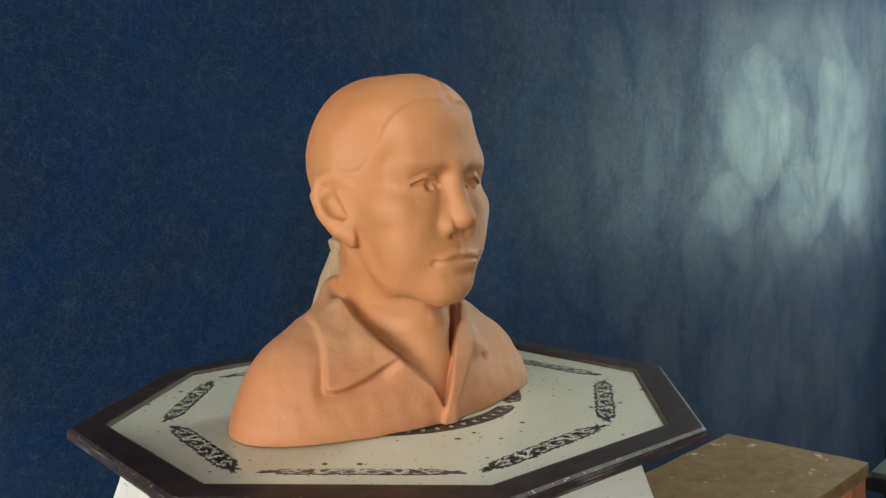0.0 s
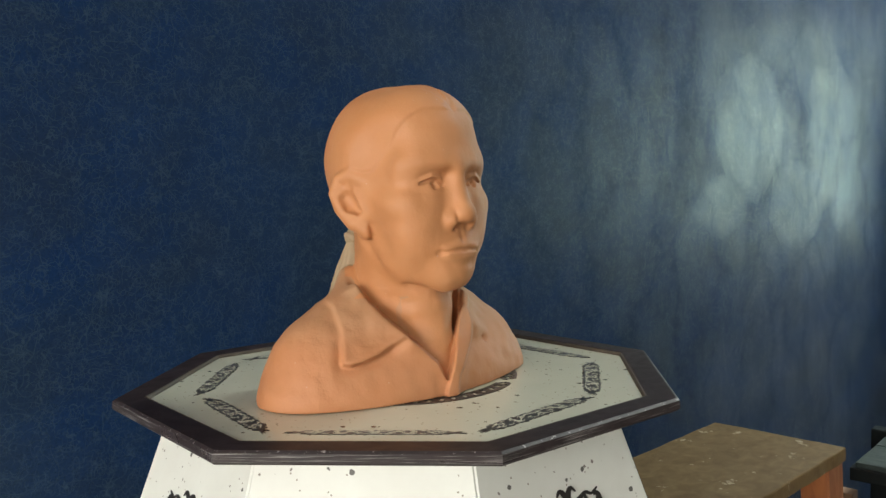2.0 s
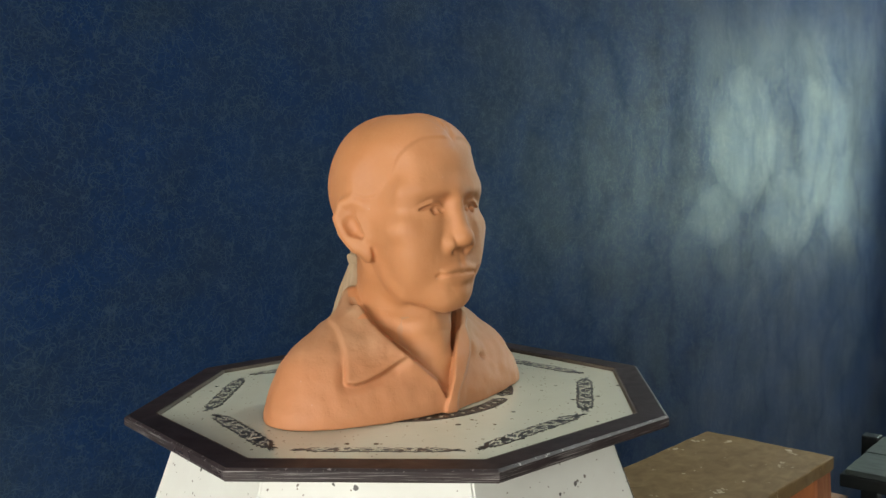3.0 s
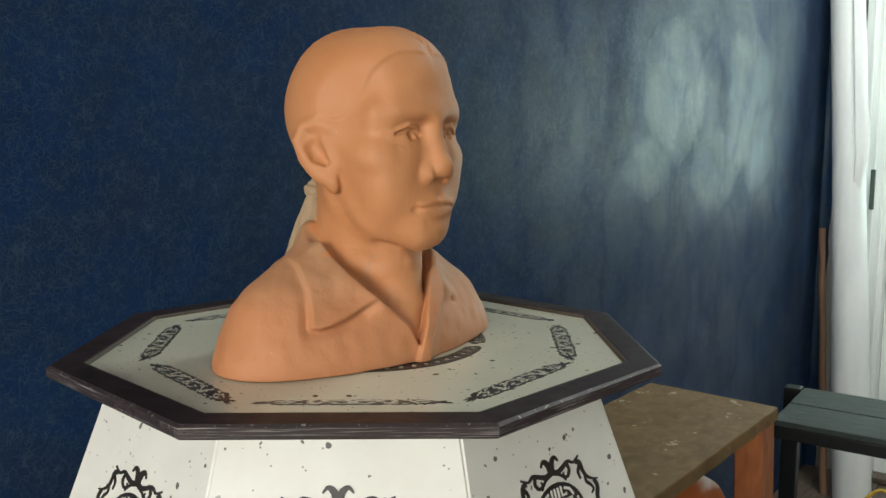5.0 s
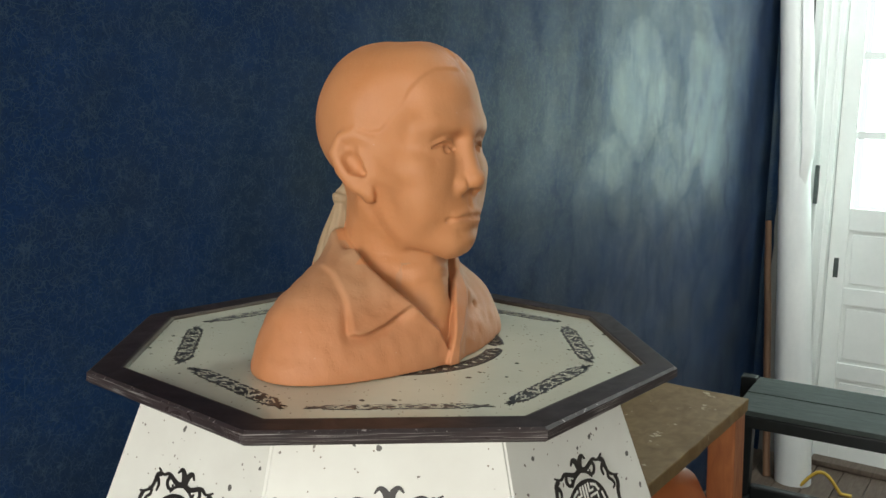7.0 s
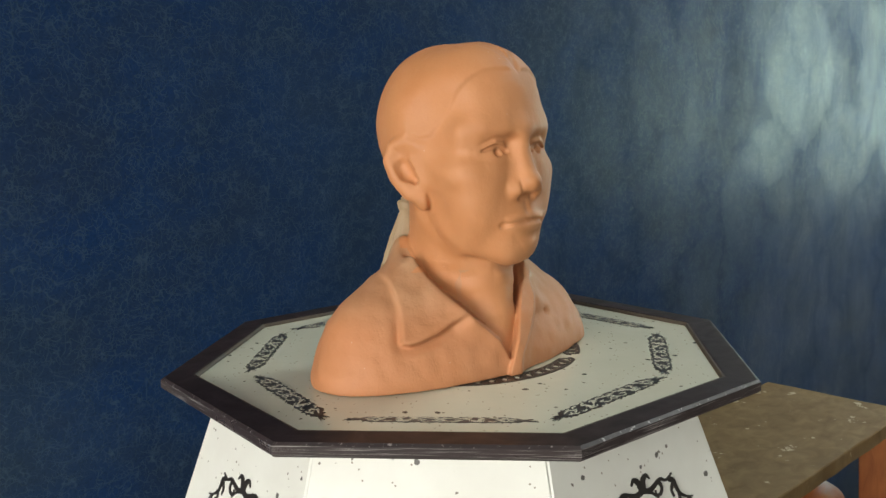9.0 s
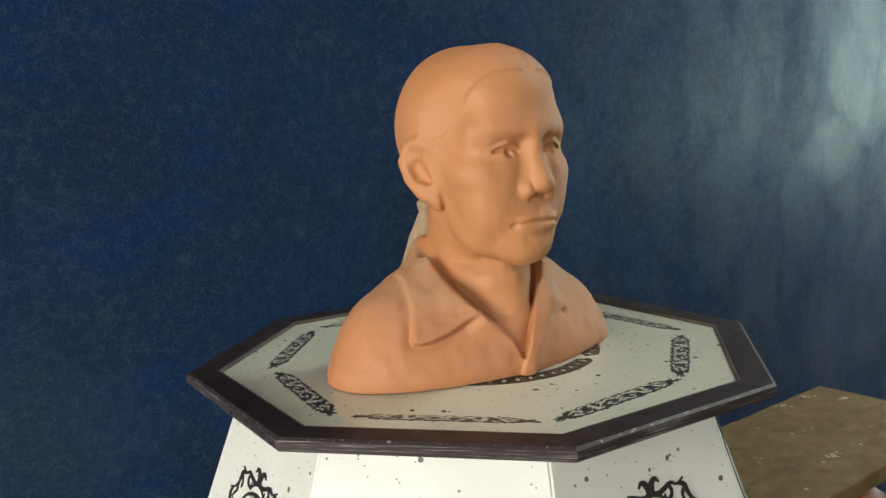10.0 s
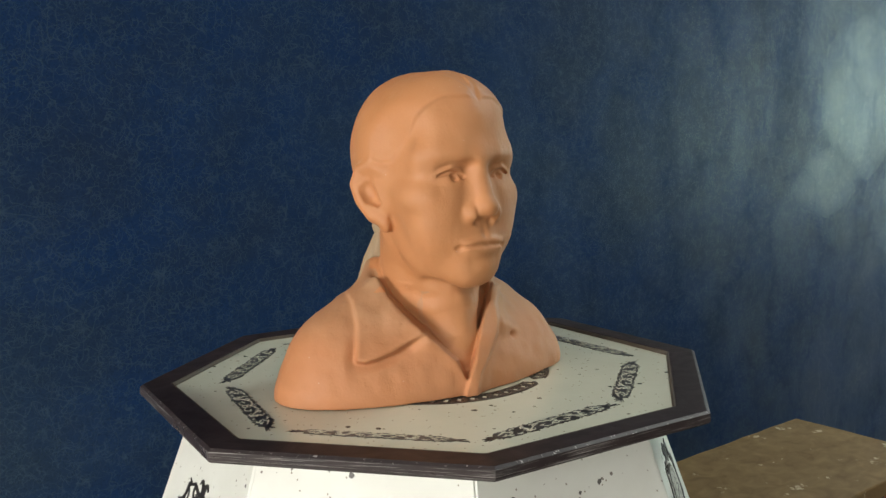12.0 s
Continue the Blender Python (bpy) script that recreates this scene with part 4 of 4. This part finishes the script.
            d = (x - a[0] - h * ab[0]) ** 2 + (y - a[1] - h * ab[1]) ** 2 + (z - a[2] - h * ab[2]) ** 2
            best = d if best is None else np.minimum(best, d)
        self.v[s] += (depth * np.exp(-best / width ** 2)).astype(np.float32)
        if both:
            self.groove([(p[0], -p[1], p[2]) for p in pts], depth, width)

    def front(self, l, z):
        """How far forward the surface lies at a place of the face."""
        j, k = (int(round((q - self.lo[i]) / self.step)) for i, q in ((1, l), (2, z)))
        col = self.v[:, j, k]
        i = int(np.nonzero(col < 0)[0].max())
        return float(self.lo[0] + self.step * (i + col[i] / (col[i] - col[i + 1])))

    def draw(self, marks, depth, width):
        """A groove along (l, z) marks laid on the face, on both sides."""
        line = [(-l, z) for l, z in reversed(marks)] + list(marks) if marks[0][0] < 0.002 else list(marks)
        for sg in ((1,) if marks[0][0] < 0.002 else (1, -1)):
            self.groove([(self.front(sg * l, z), sg * l, z) for l, z in line], depth, width)

    def smooth(self, lo, hi, times):
        s, _g = self.block(lo, hi, 0.0)
        w = np.clip(self.v[s], -0.02, 0.02)
        for _k in range(times):
            for ax in range(3):
                w = 0.5 * w + 0.25 * (np.roll(w, 1, ax) + np.roll(w, -1, ax))
        inner = tuple(slice(times + 1, -times - 1) for _k in range(2)) + (slice(0, -times - 1),)
        block = self.v[s]
        block[inner] = w[inner]
        self.v[s] = block

    def mesh(self):
        """Surface nets over the sign changes of the field."""
        v = self.v
        neg = v < 0
        nx, ny, nz = v.shape
        cells = np.zeros((nx - 1, ny - 1, nz - 1), np.int8)
        for dx in (0, 1):
            for dy in (0, 1):
                for dz in (0, 1):
                    cells += neg[dx:nx - 1 + dx, dy:ny - 1 + dy, dz:nz - 1 + dz]
        idx = np.argwhere((cells > 0) & (cells < 8))
        number = -np.ones(cells.shape, np.int64)
        number[tuple(idx.T)] = np.arange(len(idx))
        total, count = np.zeros((len(idx), 3)), np.zeros(len(idx))
        corner = [(a, b, c) for a in (0, 1) for b in (0, 1) for c in (0, 1)]
        val = {c: v[idx[:, 0] + c[0], idx[:, 1] + c[1], idx[:, 2] + c[2]] for c in corner}
        for c in corner:
            for ax in range(3):
                if c[ax] == 0:
                    d = list(c)
                    d[ax] = 1
                    a, b = val[c], val[tuple(d)]
                    hit = (a < 0) != (b < 0)
                    t = np.where(hit, a / np.where(hit, a - b, 1), 0)
                    p = np.array(c, float)[None, :].repeat(len(idx), 0)
                    p[:, ax] += t
                    total[hit] += p[hit]
                    count[hit] += 1
        verts = self.lo + self.step * (idx + total / count[:, None])
        quads = []
        for ax in range(3):
            b, c = [(1, 2), (2, 0), (0, 1)][ax]
            sl0, sl1 = [slice(None)] * 3, [slice(None)] * 3
            sl0[ax], sl1[ax] = slice(0, -1), slice(1, None)
            flip = neg[tuple(sl0)] != neg[tuple(sl1)]
            e = np.argwhere(flip)
            e = e[(e[:, b] > 0) & (e[:, c] > 0) & (e[:, b] < v.shape[b] - 1) & (e[:, c] < v.shape[c] - 1)]
            inside = neg[tuple(e.T)]
            q = []
            for ob_, oc in ((-1, -1), (0, -1), (0, 0), (-1, 0)):
                g = e.copy()
                g[:, b] += ob_
                g[:, c] += oc
                q.append(number[tuple(g.T)])
            q = np.stack(q, 1)
            q[~inside] = q[~inside][:, ::-1]
            quads.append(q)
        return verts, np.concatenate(quads)


def build_bust():
    c = Clay((-0.168, -0.205, -0.008), (0.112, 0.215, 0.352), 0.0013)
    rot = lambda ax, deg: Matrix.Rotation(radians(deg), 3, ax)
    # torso and shoulders
    c.ball((-0.031, 0.004, 0.0), (0.094, 0.184, 0.080), 0.02)
    c.ball((-0.004, 0.000, 0.010), (0.057, 0.100, 0.066), 0.03)
    c.ball((-0.038, -0.102, 0.036), (0.052, 0.058, 0.054), 0.03)
    c.ball((-0.030, 0.106, 0.032), (0.055, 0.054, 0.050), 0.03)
    c.ball((-0.045, -0.047, 0.077), (0.043, 0.046, 0.0365), 0.04)
    c.ball((-0.022, 0.122, 0.000), (0.048, 0.052, 0.026), 0.024)
    c.ball((-0.036, -0.116, 0.000), (0.048, 0.054, 0.026), 0.024)
    c.ball((-0.044, 0.044, 0.076), (0.044, 0.046, 0.036), 0.04)
    c.ball((-0.047, 0.079, 0.068), (0.038, 0.046, 0.036), 0.03)
    # the stand of the collar, blended into the shoulders
    for sg in (-1, 1):
        fold = ((-0.080, 0.018 * sg, 0.128), (-0.062, 0.046 * sg, 0.130), (-0.022, 0.060 * sg, 0.112), (0.014, 0.059 * sg, 0.090), (0.0460, 0.0480 * sg, 0.0650))
        edge = ((-0.088, 0.033 * sg, 0.094), (-0.070, 0.060 * sg, 0.094), (-0.034, 0.088 * sg, 0.086), (0.0010, 0.1000 * sg, 0.0680), (0.0150, 0.1040 * sg, 0.0420))
        for (a, b), (p, q) in zip(zip(fold, fold[1:]), zip(edge, edge[1:])):
            for low in (0.0, 0.006, 0.012):
                drop = (-0.45 * low, -0.40 * low * sg, -0.8 * low)
                A, B, C, D = (tuple(v[k] + drop[k] for k in range(3)) for v in (a, b, q, p))
                c.leaf(A, B, C, 0.0030, 0.012)
                c.leaf(A, C, D, 0.0030, 0.012)
    c.smooth((-0.2, -0.3, -0.02), (0.2, 0.3, 0.165), 10)
    # the shirt front below the open neck, with its swelling edge
    c.bar([(0.0400, -0.0480, 0.0600), (0.0470, -0.0300, 0.0460), (0.0510, -0.0140, 0.0300), (0.0530, -0.0060, 0.0140), (0.0550, -0.0110, 0.0)], [0.0060, 0.0065, 0.0070, 0.0065, 0.0060], 0.020)
    c.bar([(0.0300, 0.0420, 0.0720), (0.0450, 0.0250, 0.0500), (0.0530, 0.0090, 0.0280), (0.0580, -0.0040, 0.0060), (0.0585, -0.0060, -0.004)], [0.0070, 0.0080, 0.0080, 0.0080, 0.0085], 0.012)
    TO_ROOM = (0.758, -0.636, 0.147)
    # the folded collar flap, lying over the shoulder with a crisp edge
    ring = [(-0.014, -0.107, 0.1), (-0.009, -0.104, 0.085), (-0.005, -0.102, 0.074), (-0.002, -0.103, 0.057), (-0.001, -0.104, 0.041), (0.005, -0.098, 0.039), (0.011, -0.09, 0.041), (0.022, -0.076, 0.048),
            (0.032, -0.061, 0.059), (0.041, -0.048, 0.068), (0.034, -0.055, 0.074), (0.022, -0.067, 0.089), (0.011, -0.076, 0.104), (0.003, -0.082, 0.118), (-0.005, -0.087, 0.138), (-0.03, -0.113, 0.15), (-0.03, -0.116, 0.114)]
    s, m, sd, (x, y, z) = c.mask((-0.11, -0.2, 0.0), (0.10, 0.0, 0.16), TO_ROOM, ring, 0.0044)
    crease = np.clip(1 - np.abs(sd - 0.0030) / 0.008, 0, 1)
    low = np.clip((0.070 - z) / 0.02, 0, 1)
    fade = np.clip((x + 0.062) / 0.035, 0, 1)
    c.v[s] -= fade * ((0.0040 + 0.0042 * low) * m - (0.0003 + 0.0030 * low) * crease * (1 - m))
    c.smooth((-0.2, -0.3, -0.02), (0.2, 0.3, 0.165), 2)
    # the other flap, seen along its standing edge, running down into the placket
    ring = [(0.045, 0.037, 0.11), (0.044, 0.032, 0.091), (0.043, 0.027, 0.08), (0.042, 0.022, 0.062), (0.042, 0.019, 0.05), (0.042, 0.015, 0.033), (0.041, 0.011, 0.02), (0.039, 0.005, 0.003), (0.039, 0.001, -0.013),
            (0.05, 0.014, -0.013), (0.048, 0.015, 0.003), (0.048, 0.018, 0.016), (0.051, 0.026, 0.032), (0.053, 0.031, 0.045), (0.054, 0.036, 0.058), (0.053, 0.038, 0.073), (0.05, 0.038, 0.088), (0.051, 0.043, 0.106)]
    s, m, sd, (x, y, z) = c.mask((-0.06, -0.05, -0.02), (0.12, 0.12, 0.14), TO_ROOM, ring, 0.0040)
    c.v[s] -= (0.0055 * m).astype(np.float32)
    c.groove([(0.036, 0.061, 0.049), (0.042, 0.068, 0.047), (0.046, 0.075, 0.050)], 0.0055, 0.0032)
    # the open neck, sunk below the shirt
    ring = [(-0.02, -0.068, 0.129), (-0.008, -0.06, 0.101), (0.003, -0.05, 0.086), (0.022, -0.033, 0.063), (0.037, -0.02, 0.044), (0.045, -0.012, 0.034), (0.051, -0.008, 0.021), (0.054, -0.006, 0.014), (0.055, -0.001, 0.029),
            (0.056, 0.004, 0.049), (0.056, 0.009, 0.069), (0.057, 0.015, 0.089), (0.057, 0.02, 0.112), (0.036, 0.001, 0.16), (-0.003, -0.042, 0.17)]
    s, m, sd, (x, y, z) = c.mask((-0.09, -0.1, -0.02), (0.12, 0.08, 0.19), TO_ROOM, ring, 0.0034)
    c.v[s] += (0.0140 * m).astype(np.float32)
    c.bar([(-0.090, -0.030, 0.152), (-0.056, -0.056, 0.139), (-0.022, -0.0600, 0.113), (0.014, -0.0580, 0.091), (0.030, -0.050, 0.074)], [0.0070, 0.0075, 0.0070, 0.0050, 0.0020], 0.006, cut=True)
    c.bar([(-0.040, 0.060, 0.124), (0.006, 0.054, 0.100), (0.030, 0.040, 0.080)], [0.008, 0.008, 0.004], 0.006, cut=True)
    # neck and throat
    c.bar([(-0.032, 0, 0.070), (-0.024, 0, 0.115), (-0.022, 0, 0.19)], [0.052, 0.0520, 0.052], 0.004)
    c.bar([(-0.006, 0.002, 0.130), (0.010, 0.000, 0.090), (0.030, -0.002, 0.050), (0.044, -0.002, 0.010)], [0.040, 0.034, 0.022, 0.010], 0.022)
    # skull, face, jaw
    c.ball((-0.021, 0.001, 0.2520), (0.0905, 0.0775, 0.0810), 0.02)
    c.ball((-0.040, 0.000, 0.2655), (0.0560, 0.0550, 0.0632), 0.02)
    c.ball((0.018, 0.002, 0.2720), (0.0500, 0.0620, 0.0570), 0.02)
    c.ball((0.008, 0, 0.2130), (0.0585, 0.0680, 0.0750), 0.02)
    c.ball((0.026, 0, 0.1640), (0.041, 0.0500, 0.038), 0.02)
    c.bar([(-0.012, 0.0460, 0.200), (-0.006, 0.0460, 0.170), (0.028, 0.0345, 0.139), (0.052, 0.0110, 0.129)], [0.014, 0.0135, 0.0125, 0.012], 0.03, both=True)
    c.ball((0.0570, 0, 0.1350), (0.0165, 0.0240, 0.0150), 0.018)
    c.ball((0.0480, 0, 0.1640), (0.0265, 0.0420, 0.0280), 0.022)
    c.pair((0.0400, 0.0465, 0.2050), (0.0215, 0.0215, 0.0150), 0.025)
    c.pair((0.0440, 0.0365, 0.1850), (0.0195, 0.0200, 0.0240), 0.022)
    c.pair((0.0400, 0.0400, 0.1720), (0.0170, 0.0150, 0.0260), 0.016)
    c.pair((0.0300, 0.0840, 0.2620), (0.030, 0.020, 0.026), 0.03, cut=True)
    # hair: raised a little behind the hairline
    for sg in (-1, 1):
        ring = [(0.0560, 0.0065, 0.3030), (0.0520, 0.030 * sg, 0.3040), (0.0470, 0.0480 * sg, 0.2960), (0.0400, 0.0580 * sg, 0.2850), (0.0330, 0.0620 * sg, 0.2700), (0.0230, 0.0660 * sg, 0.2580), (0.0110, 0.0680 * sg, 0.2440), (0.0000, 0.0710 * sg, 0.2410), (-0.0120, 0.0740 * sg, 0.2440),
                (-0.040, 0.080 * sg, 0.2200), (-0.12, 0.05 * sg, 0.19), (-0.20, 0.0, 0.28), (-0.12, 0.0, 0.44), (0.03, 0.0065, 0.42)]
        s, m, sd, (x, y, z) = c.mask((-0.15, -0.11 if sg < 0 else 0.0065, 0.17), (0.09, 0.0065 if sg < 0 else 0.11, 0.35), (0.45, 0.85 * sg, 0.28), ring, 0.0048)
        some = 0.55 + 0.45 * np.sin(70 * x + 55 * z + 1.0)
        c.v[s] -= (0.0015 + 0.0010 * some) * m
    c.smooth((-0.09, -0.045, 0.314), (0.048, 0.050, 0.352), 8)
    ring = [(0.0280, -0.0170, 0.3380), (0.0280, 0.0190, 0.3380), (0.0590, 0.0070, 0.2980)]
    s, m, sd, (x, y, z) = c.mask((0.0, -0.04, 0.28), (0.09, 0.05, 0.35), (0.70, 0.10, 0.70), ring, 0.0042)
    c.v[s] += (0.0013 * m * np.clip((x - 0.026) / 0.022, 0, 1)).astype(np.float32)
    # the underside of the jaw
    c.groove([(-0.012, 0.0560, 0.172), (0.004, 0.0500, 0.148), (0.030, 0.0320, 0.122), (0.046, 0.0130, 0.113), (0.048, 0, 0.112)], 0.0040, 0.0080, both=True)
    # brow, sockets, eyes
    c.ball((0.0590, 0, 0.2440), (0.0095, 0.0120, 0.0110), 0.012)
    c.bar([(0.0640, 0.0080, 0.2425), (0.0640, 0.0220, 0.2470), (0.0575, 0.0400, 0.2490), (0.0450, 0.0560, 0.2455)], [0.0038, 0.0030, 0.0024, 0.0014], 0.030, both=True)
    c.pair((0.0770, 0.0310, 0.2295), (0.0106, 0.0215, 0.0090), 0.014, cut=True)
    c.pair((0.0775, 0.0160, 0.2285), (0.0092, 0.0068, 0.0088), 0.012, cut=True)
    c.pair((0.0480, 0.0315, 0.2265), 0.0170, 0.003)
    c.pair((0.0560, 0.0225, 0.2030), (0.0105, 0.0130, 0.0170), 0.020)
    c.bar([(0.0650, 0.0195, 0.2285), (0.0662, 0.0235, 0.2330), (0.0652, 0.0325, 0.2344), (0.0612, 0.0405, 0.2312), (0.0550, 0.0475, 0.2250)], [0.0014, 0.0020, 0.0022, 0.0020, 0.0012], 0.005, both=True)
    c.bar([(0.0645, 0.0200, 0.2226), (0.0640, 0.0250, 0.2197), (0.0625, 0.0330, 0.2190), (0.0582, 0.0415, 0.2208), (0.0545, 0.0465, 0.2232)], [0.0011, 0.0014, 0.0016, 0.0014, 0.0010], 0.007, both=True)
    c.groove([(0.0530, 0.0500, 0.2236), (0.0605, 0.0415, 0.2288), (0.0655, 0.0325, 0.2312), (0.0664, 0.0240, 0.2300), (0.0668, 0.0185, 0.2256)], 0.0070, 0.0017, both=True)
    c.groove([(0.0640, 0.0330, 0.2214), (0.0650, 0.0250, 0.2220), (0.0660, 0.0190, 0.2244)], 0.0022, 0.0012, both=True)
    c.pair((0.0668, 0.0290, 0.2262), (0.0042, 0.0046, 0.0048), 0.0012, cut=True)
    c.pair((0.0652, 0.0285, 0.2266), (0.0036, 0.0020, 0.0020), 0.001, cut=True)
    c.groove([(0.0620, 0.0460, 0.2330), (0.0690, 0.0320, 0.2395), (0.0690, 0.0200, 0.2370)], 0.0010, 0.0020, both=True)
    # nose
    c.bar([(0.0640, 0.0060, 0.2260), (0.0680, 0.0090, 0.2080), (0.0720, 0.0108, 0.1940)], [0.0058, 0.0066, 0.0076], 0.009, both=True)
    c.bar([(0.0650, 0.0010, 0.2450), (0.0715, 0.0016, 0.2240), (0.0805, 0.0026, 0.1980)], [0.0060, 0.0064, 0.0078], 0.007, both=True)
    c.ball((0.0825, 0, 0.1945), (0.0100, 0.0104, 0.0085), 0.008)
    c.pair((0.0725, 0.0146, 0.1880), (0.0100, 0.0070, 0.0074), 0.008)
    c.groove([(0.0820, 0.0135, 0.1965), (0.0835, 0.0125, 0.1880)], 0.0010, 0.0022, both=True)
    c.pair((0.0810, 0.0086, 0.1800), (0.0076, 0.0050, 0.0056), 0.002, cut=True)
    c.groove([(0.0675, 0.0245, 0.1940), (0.0665, 0.0250, 0.1860), (0.0675, 0.0215, 0.1802)], 0.0022, 0.0022, both=True)
    # mouth
    c.draw([(0.0010, 0.1615), (0.0060, 0.1630), (0.0150, 0.1603), (0.0235, 0.1572)], -0.0018, 0.0042)
    c.draw([(0.0010, 0.1497), (0.0100, 0.1500), (0.0190, 0.1530)], -0.0018, 0.0058)
    c.draw([(0.0005, 0.1562), (0.0050, 0.1570), (0.0150, 0.1562), (0.0275, 0.1548)], 0.0058, 0.0015)
    c.draw([(0.0262, 0.1550), (0.0292, 0.1540)], 0.0034, 0.0024)
    c.groove([(c.front(0, 0.1745), 0, 0.1745), (c.front(0, 0.1670), 0, 0.1670)], 0.0012, 0.0032)
    c.draw([(0.0005, 0.1415), (0.0140, 0.1420)], 0.0014, 0.0060)
    # ears
    c.pair((-0.002, 0.0720, 0.1640), (0.0240, 0.0110, 0.0200), 0.014, cut=True)
    c.pair((-0.016, 0.0715, 0.2080), (0.0190, 0.0080, 0.0290), 0.006, turn=rot("Z", -16) @ rot("Y", -22))
    c.bar([(-0.002, 0.0690, 0.2330), (-0.016, 0.0750, 0.2385), (-0.030, 0.0800, 0.2340), (-0.0350, 0.0820, 0.2190), (-0.028, 0.0800, 0.2030), (-0.014, 0.0745, 0.1870), (-0.003, 0.0680, 0.1800)], [0.0036, 0.0050, 0.0058, 0.0066, 0.0072, 0.0074, 0.0056], 0.008, both=True)
    c.bar([(-0.014, 0.0800, 0.2230), (-0.0165, 0.0815, 0.2140), (-0.0125, 0.0790, 0.2070), (-0.006, 0.0740, 0.2000)], [0.0044, 0.0086, 0.0086, 0.0044], 0.003, cut=True, both=True)
    c.pair((-0.0035, 0.0660, 0.1770), (0.0085, 0.0062, 0.0085), 0.005)
    c.groove([(0.006, 0.0660, 0.1840), (0.004, 0.0640, 0.1740)], 0.0018, 0.0026, both=True)
    # knotted tail of hair at the nape
    TAIL = [(-0.066, -0.016, 0.190, 0.009), (-0.075, -0.020, 0.176, 0.0075), (-0.0785, -0.0235, 0.166, 0.0115), (-0.0785, -0.0245, 0.158, 0.0100), (-0.080, -0.0310, 0.128, 0.0155), (-0.085, -0.0400, 0.092, 0.0165)]
    c.bar([p[:3] for p in TAIL], [p[3] for p in TAIL], 0.003)
    for k in range(6):
        a, b = 2.1 + 0.55 * k, 2.5 + 0.55 * k
        c.groove([(p[0] + p[3] * math.cos(w), p[1] + p[3] * math.sin(w), p[2]) for p, w in zip(TAIL[2:], (a, a + 0.1, a + 0.25, b))], 0.0028, 0.0024)
    for z, r in ((0.1730, 0.0090), (0.1610, 0.0105)):
        c.groove([(-0.077 + r * math.cos(w), -0.0215 + r * math.sin(w), z + 0.001 * math.sin(3 * w)) for w in [0.4 * i for i in range(16)]], 0.0022, 0.0018)
    # hand-worked unevenness
    s, (x, y, z) = c.block((-0.2, -0.3, -0.02), (0.2, 0.3, 0.36), 0.0)
    rnd = random.Random(3)
    lump = np.zeros_like(x)
    for k in range(10):
        w = Vector((rnd.gauss(0, 1), rnd.gauss(0, 1), rnd.gauss(0, 1))).normalized() * (170 + 30 * k)
        lump += np.sin(w.x * x + w.y * y + w.z * z + rnd.random() * 6) / (3 + 0.5 * k)
    c.v[s] += lump * np.where(z < 0.115, 0.0006, 0.00020)
    # flat foot
    s, (x, y, z) = c.block((-0.2, -0.3, -0.02), (0.2, 0.3, 0.02), 0.0)
    c.v[s] = np.maximum(c.v[s], -z)
    verts, quads = c.mesh()
    me = bpy.data.meshes.new("portrait_bust")
    me.from_pydata(verts.tolist(), [], quads.tolist())
    me.polygons.foreach_set("use_smooth", np.ones(len(me.polygons), bool))
    me.materials.append(M_CLAY)
    me.materials.append(M_TAIL)
    me.materials.append(M_SHIRT)
    cen = verts[quads].mean(1)
    tail = np.zeros(len(cen), bool)
    for a, b in zip(TAIL[1:], TAIL[2:]):
        p, q, r = np.array(a[:3]), np.array(b[:3]), max(a[3], b[3]) + 0.003
        h = np.clip(((cen - p) @ (q - p)) / ((q - p) @ (q - p)), 0, 1)
        tail |= np.linalg.norm(cen - p - h[:, None] * (q - p), axis=1) < r
    tail &= (cen[:, 0] < -0.066) & (cen[:, 2] > 0.096)
    neck = np.zeros(len(cen), bool)
    for line, r in ((((-0.032, 0, 0.070), (-0.024, 0, 0.115), (-0.022, 0, 0.19)), (0.0560, 0.0570, 0.0600)),
                    (((-0.006, 0.002, 0.130), (0.010, 0.0, 0.090), (0.030, -0.002, 0.050), (0.044, -0.002, 0.010)), (0.046, 0.038, 0.0245, 0.0115))):
        for a, b, ra, rb in zip(line, line[1:], r, r[1:]):
            p, q = np.array(a), np.array(b)
            h = np.clip(((cen - p) @ (q - p)) / ((q - p) @ (q - p)), 0, 1)
            neck |= np.linalg.norm(cen - p - h[:, None] * (q - p), axis=1) < ra + (rb - ra) * h
    shirt = ~neck & ~tail & (cen[:, 2] < np.where(cen[:, 0] > -0.010, 0.106, np.where(np.hypot(cen[:, 0] + 0.020, cen[:, 1]) < 0.066, 0.125, 0.155)))
    me.polygons.foreach_set("material_index", np.where(tail, 1, np.where(shirt, 2, 0)).astype(np.int32))
    me.update()
    ob = new("portrait_bust", me)
    ob.matrix_basis = pose(0.0216, -0.0404, Z + 0.0008, 0, 0, -40)
    return tagged(ob, "orange-brown painted clay bust of a man with open collar", "bust")


build_bust()
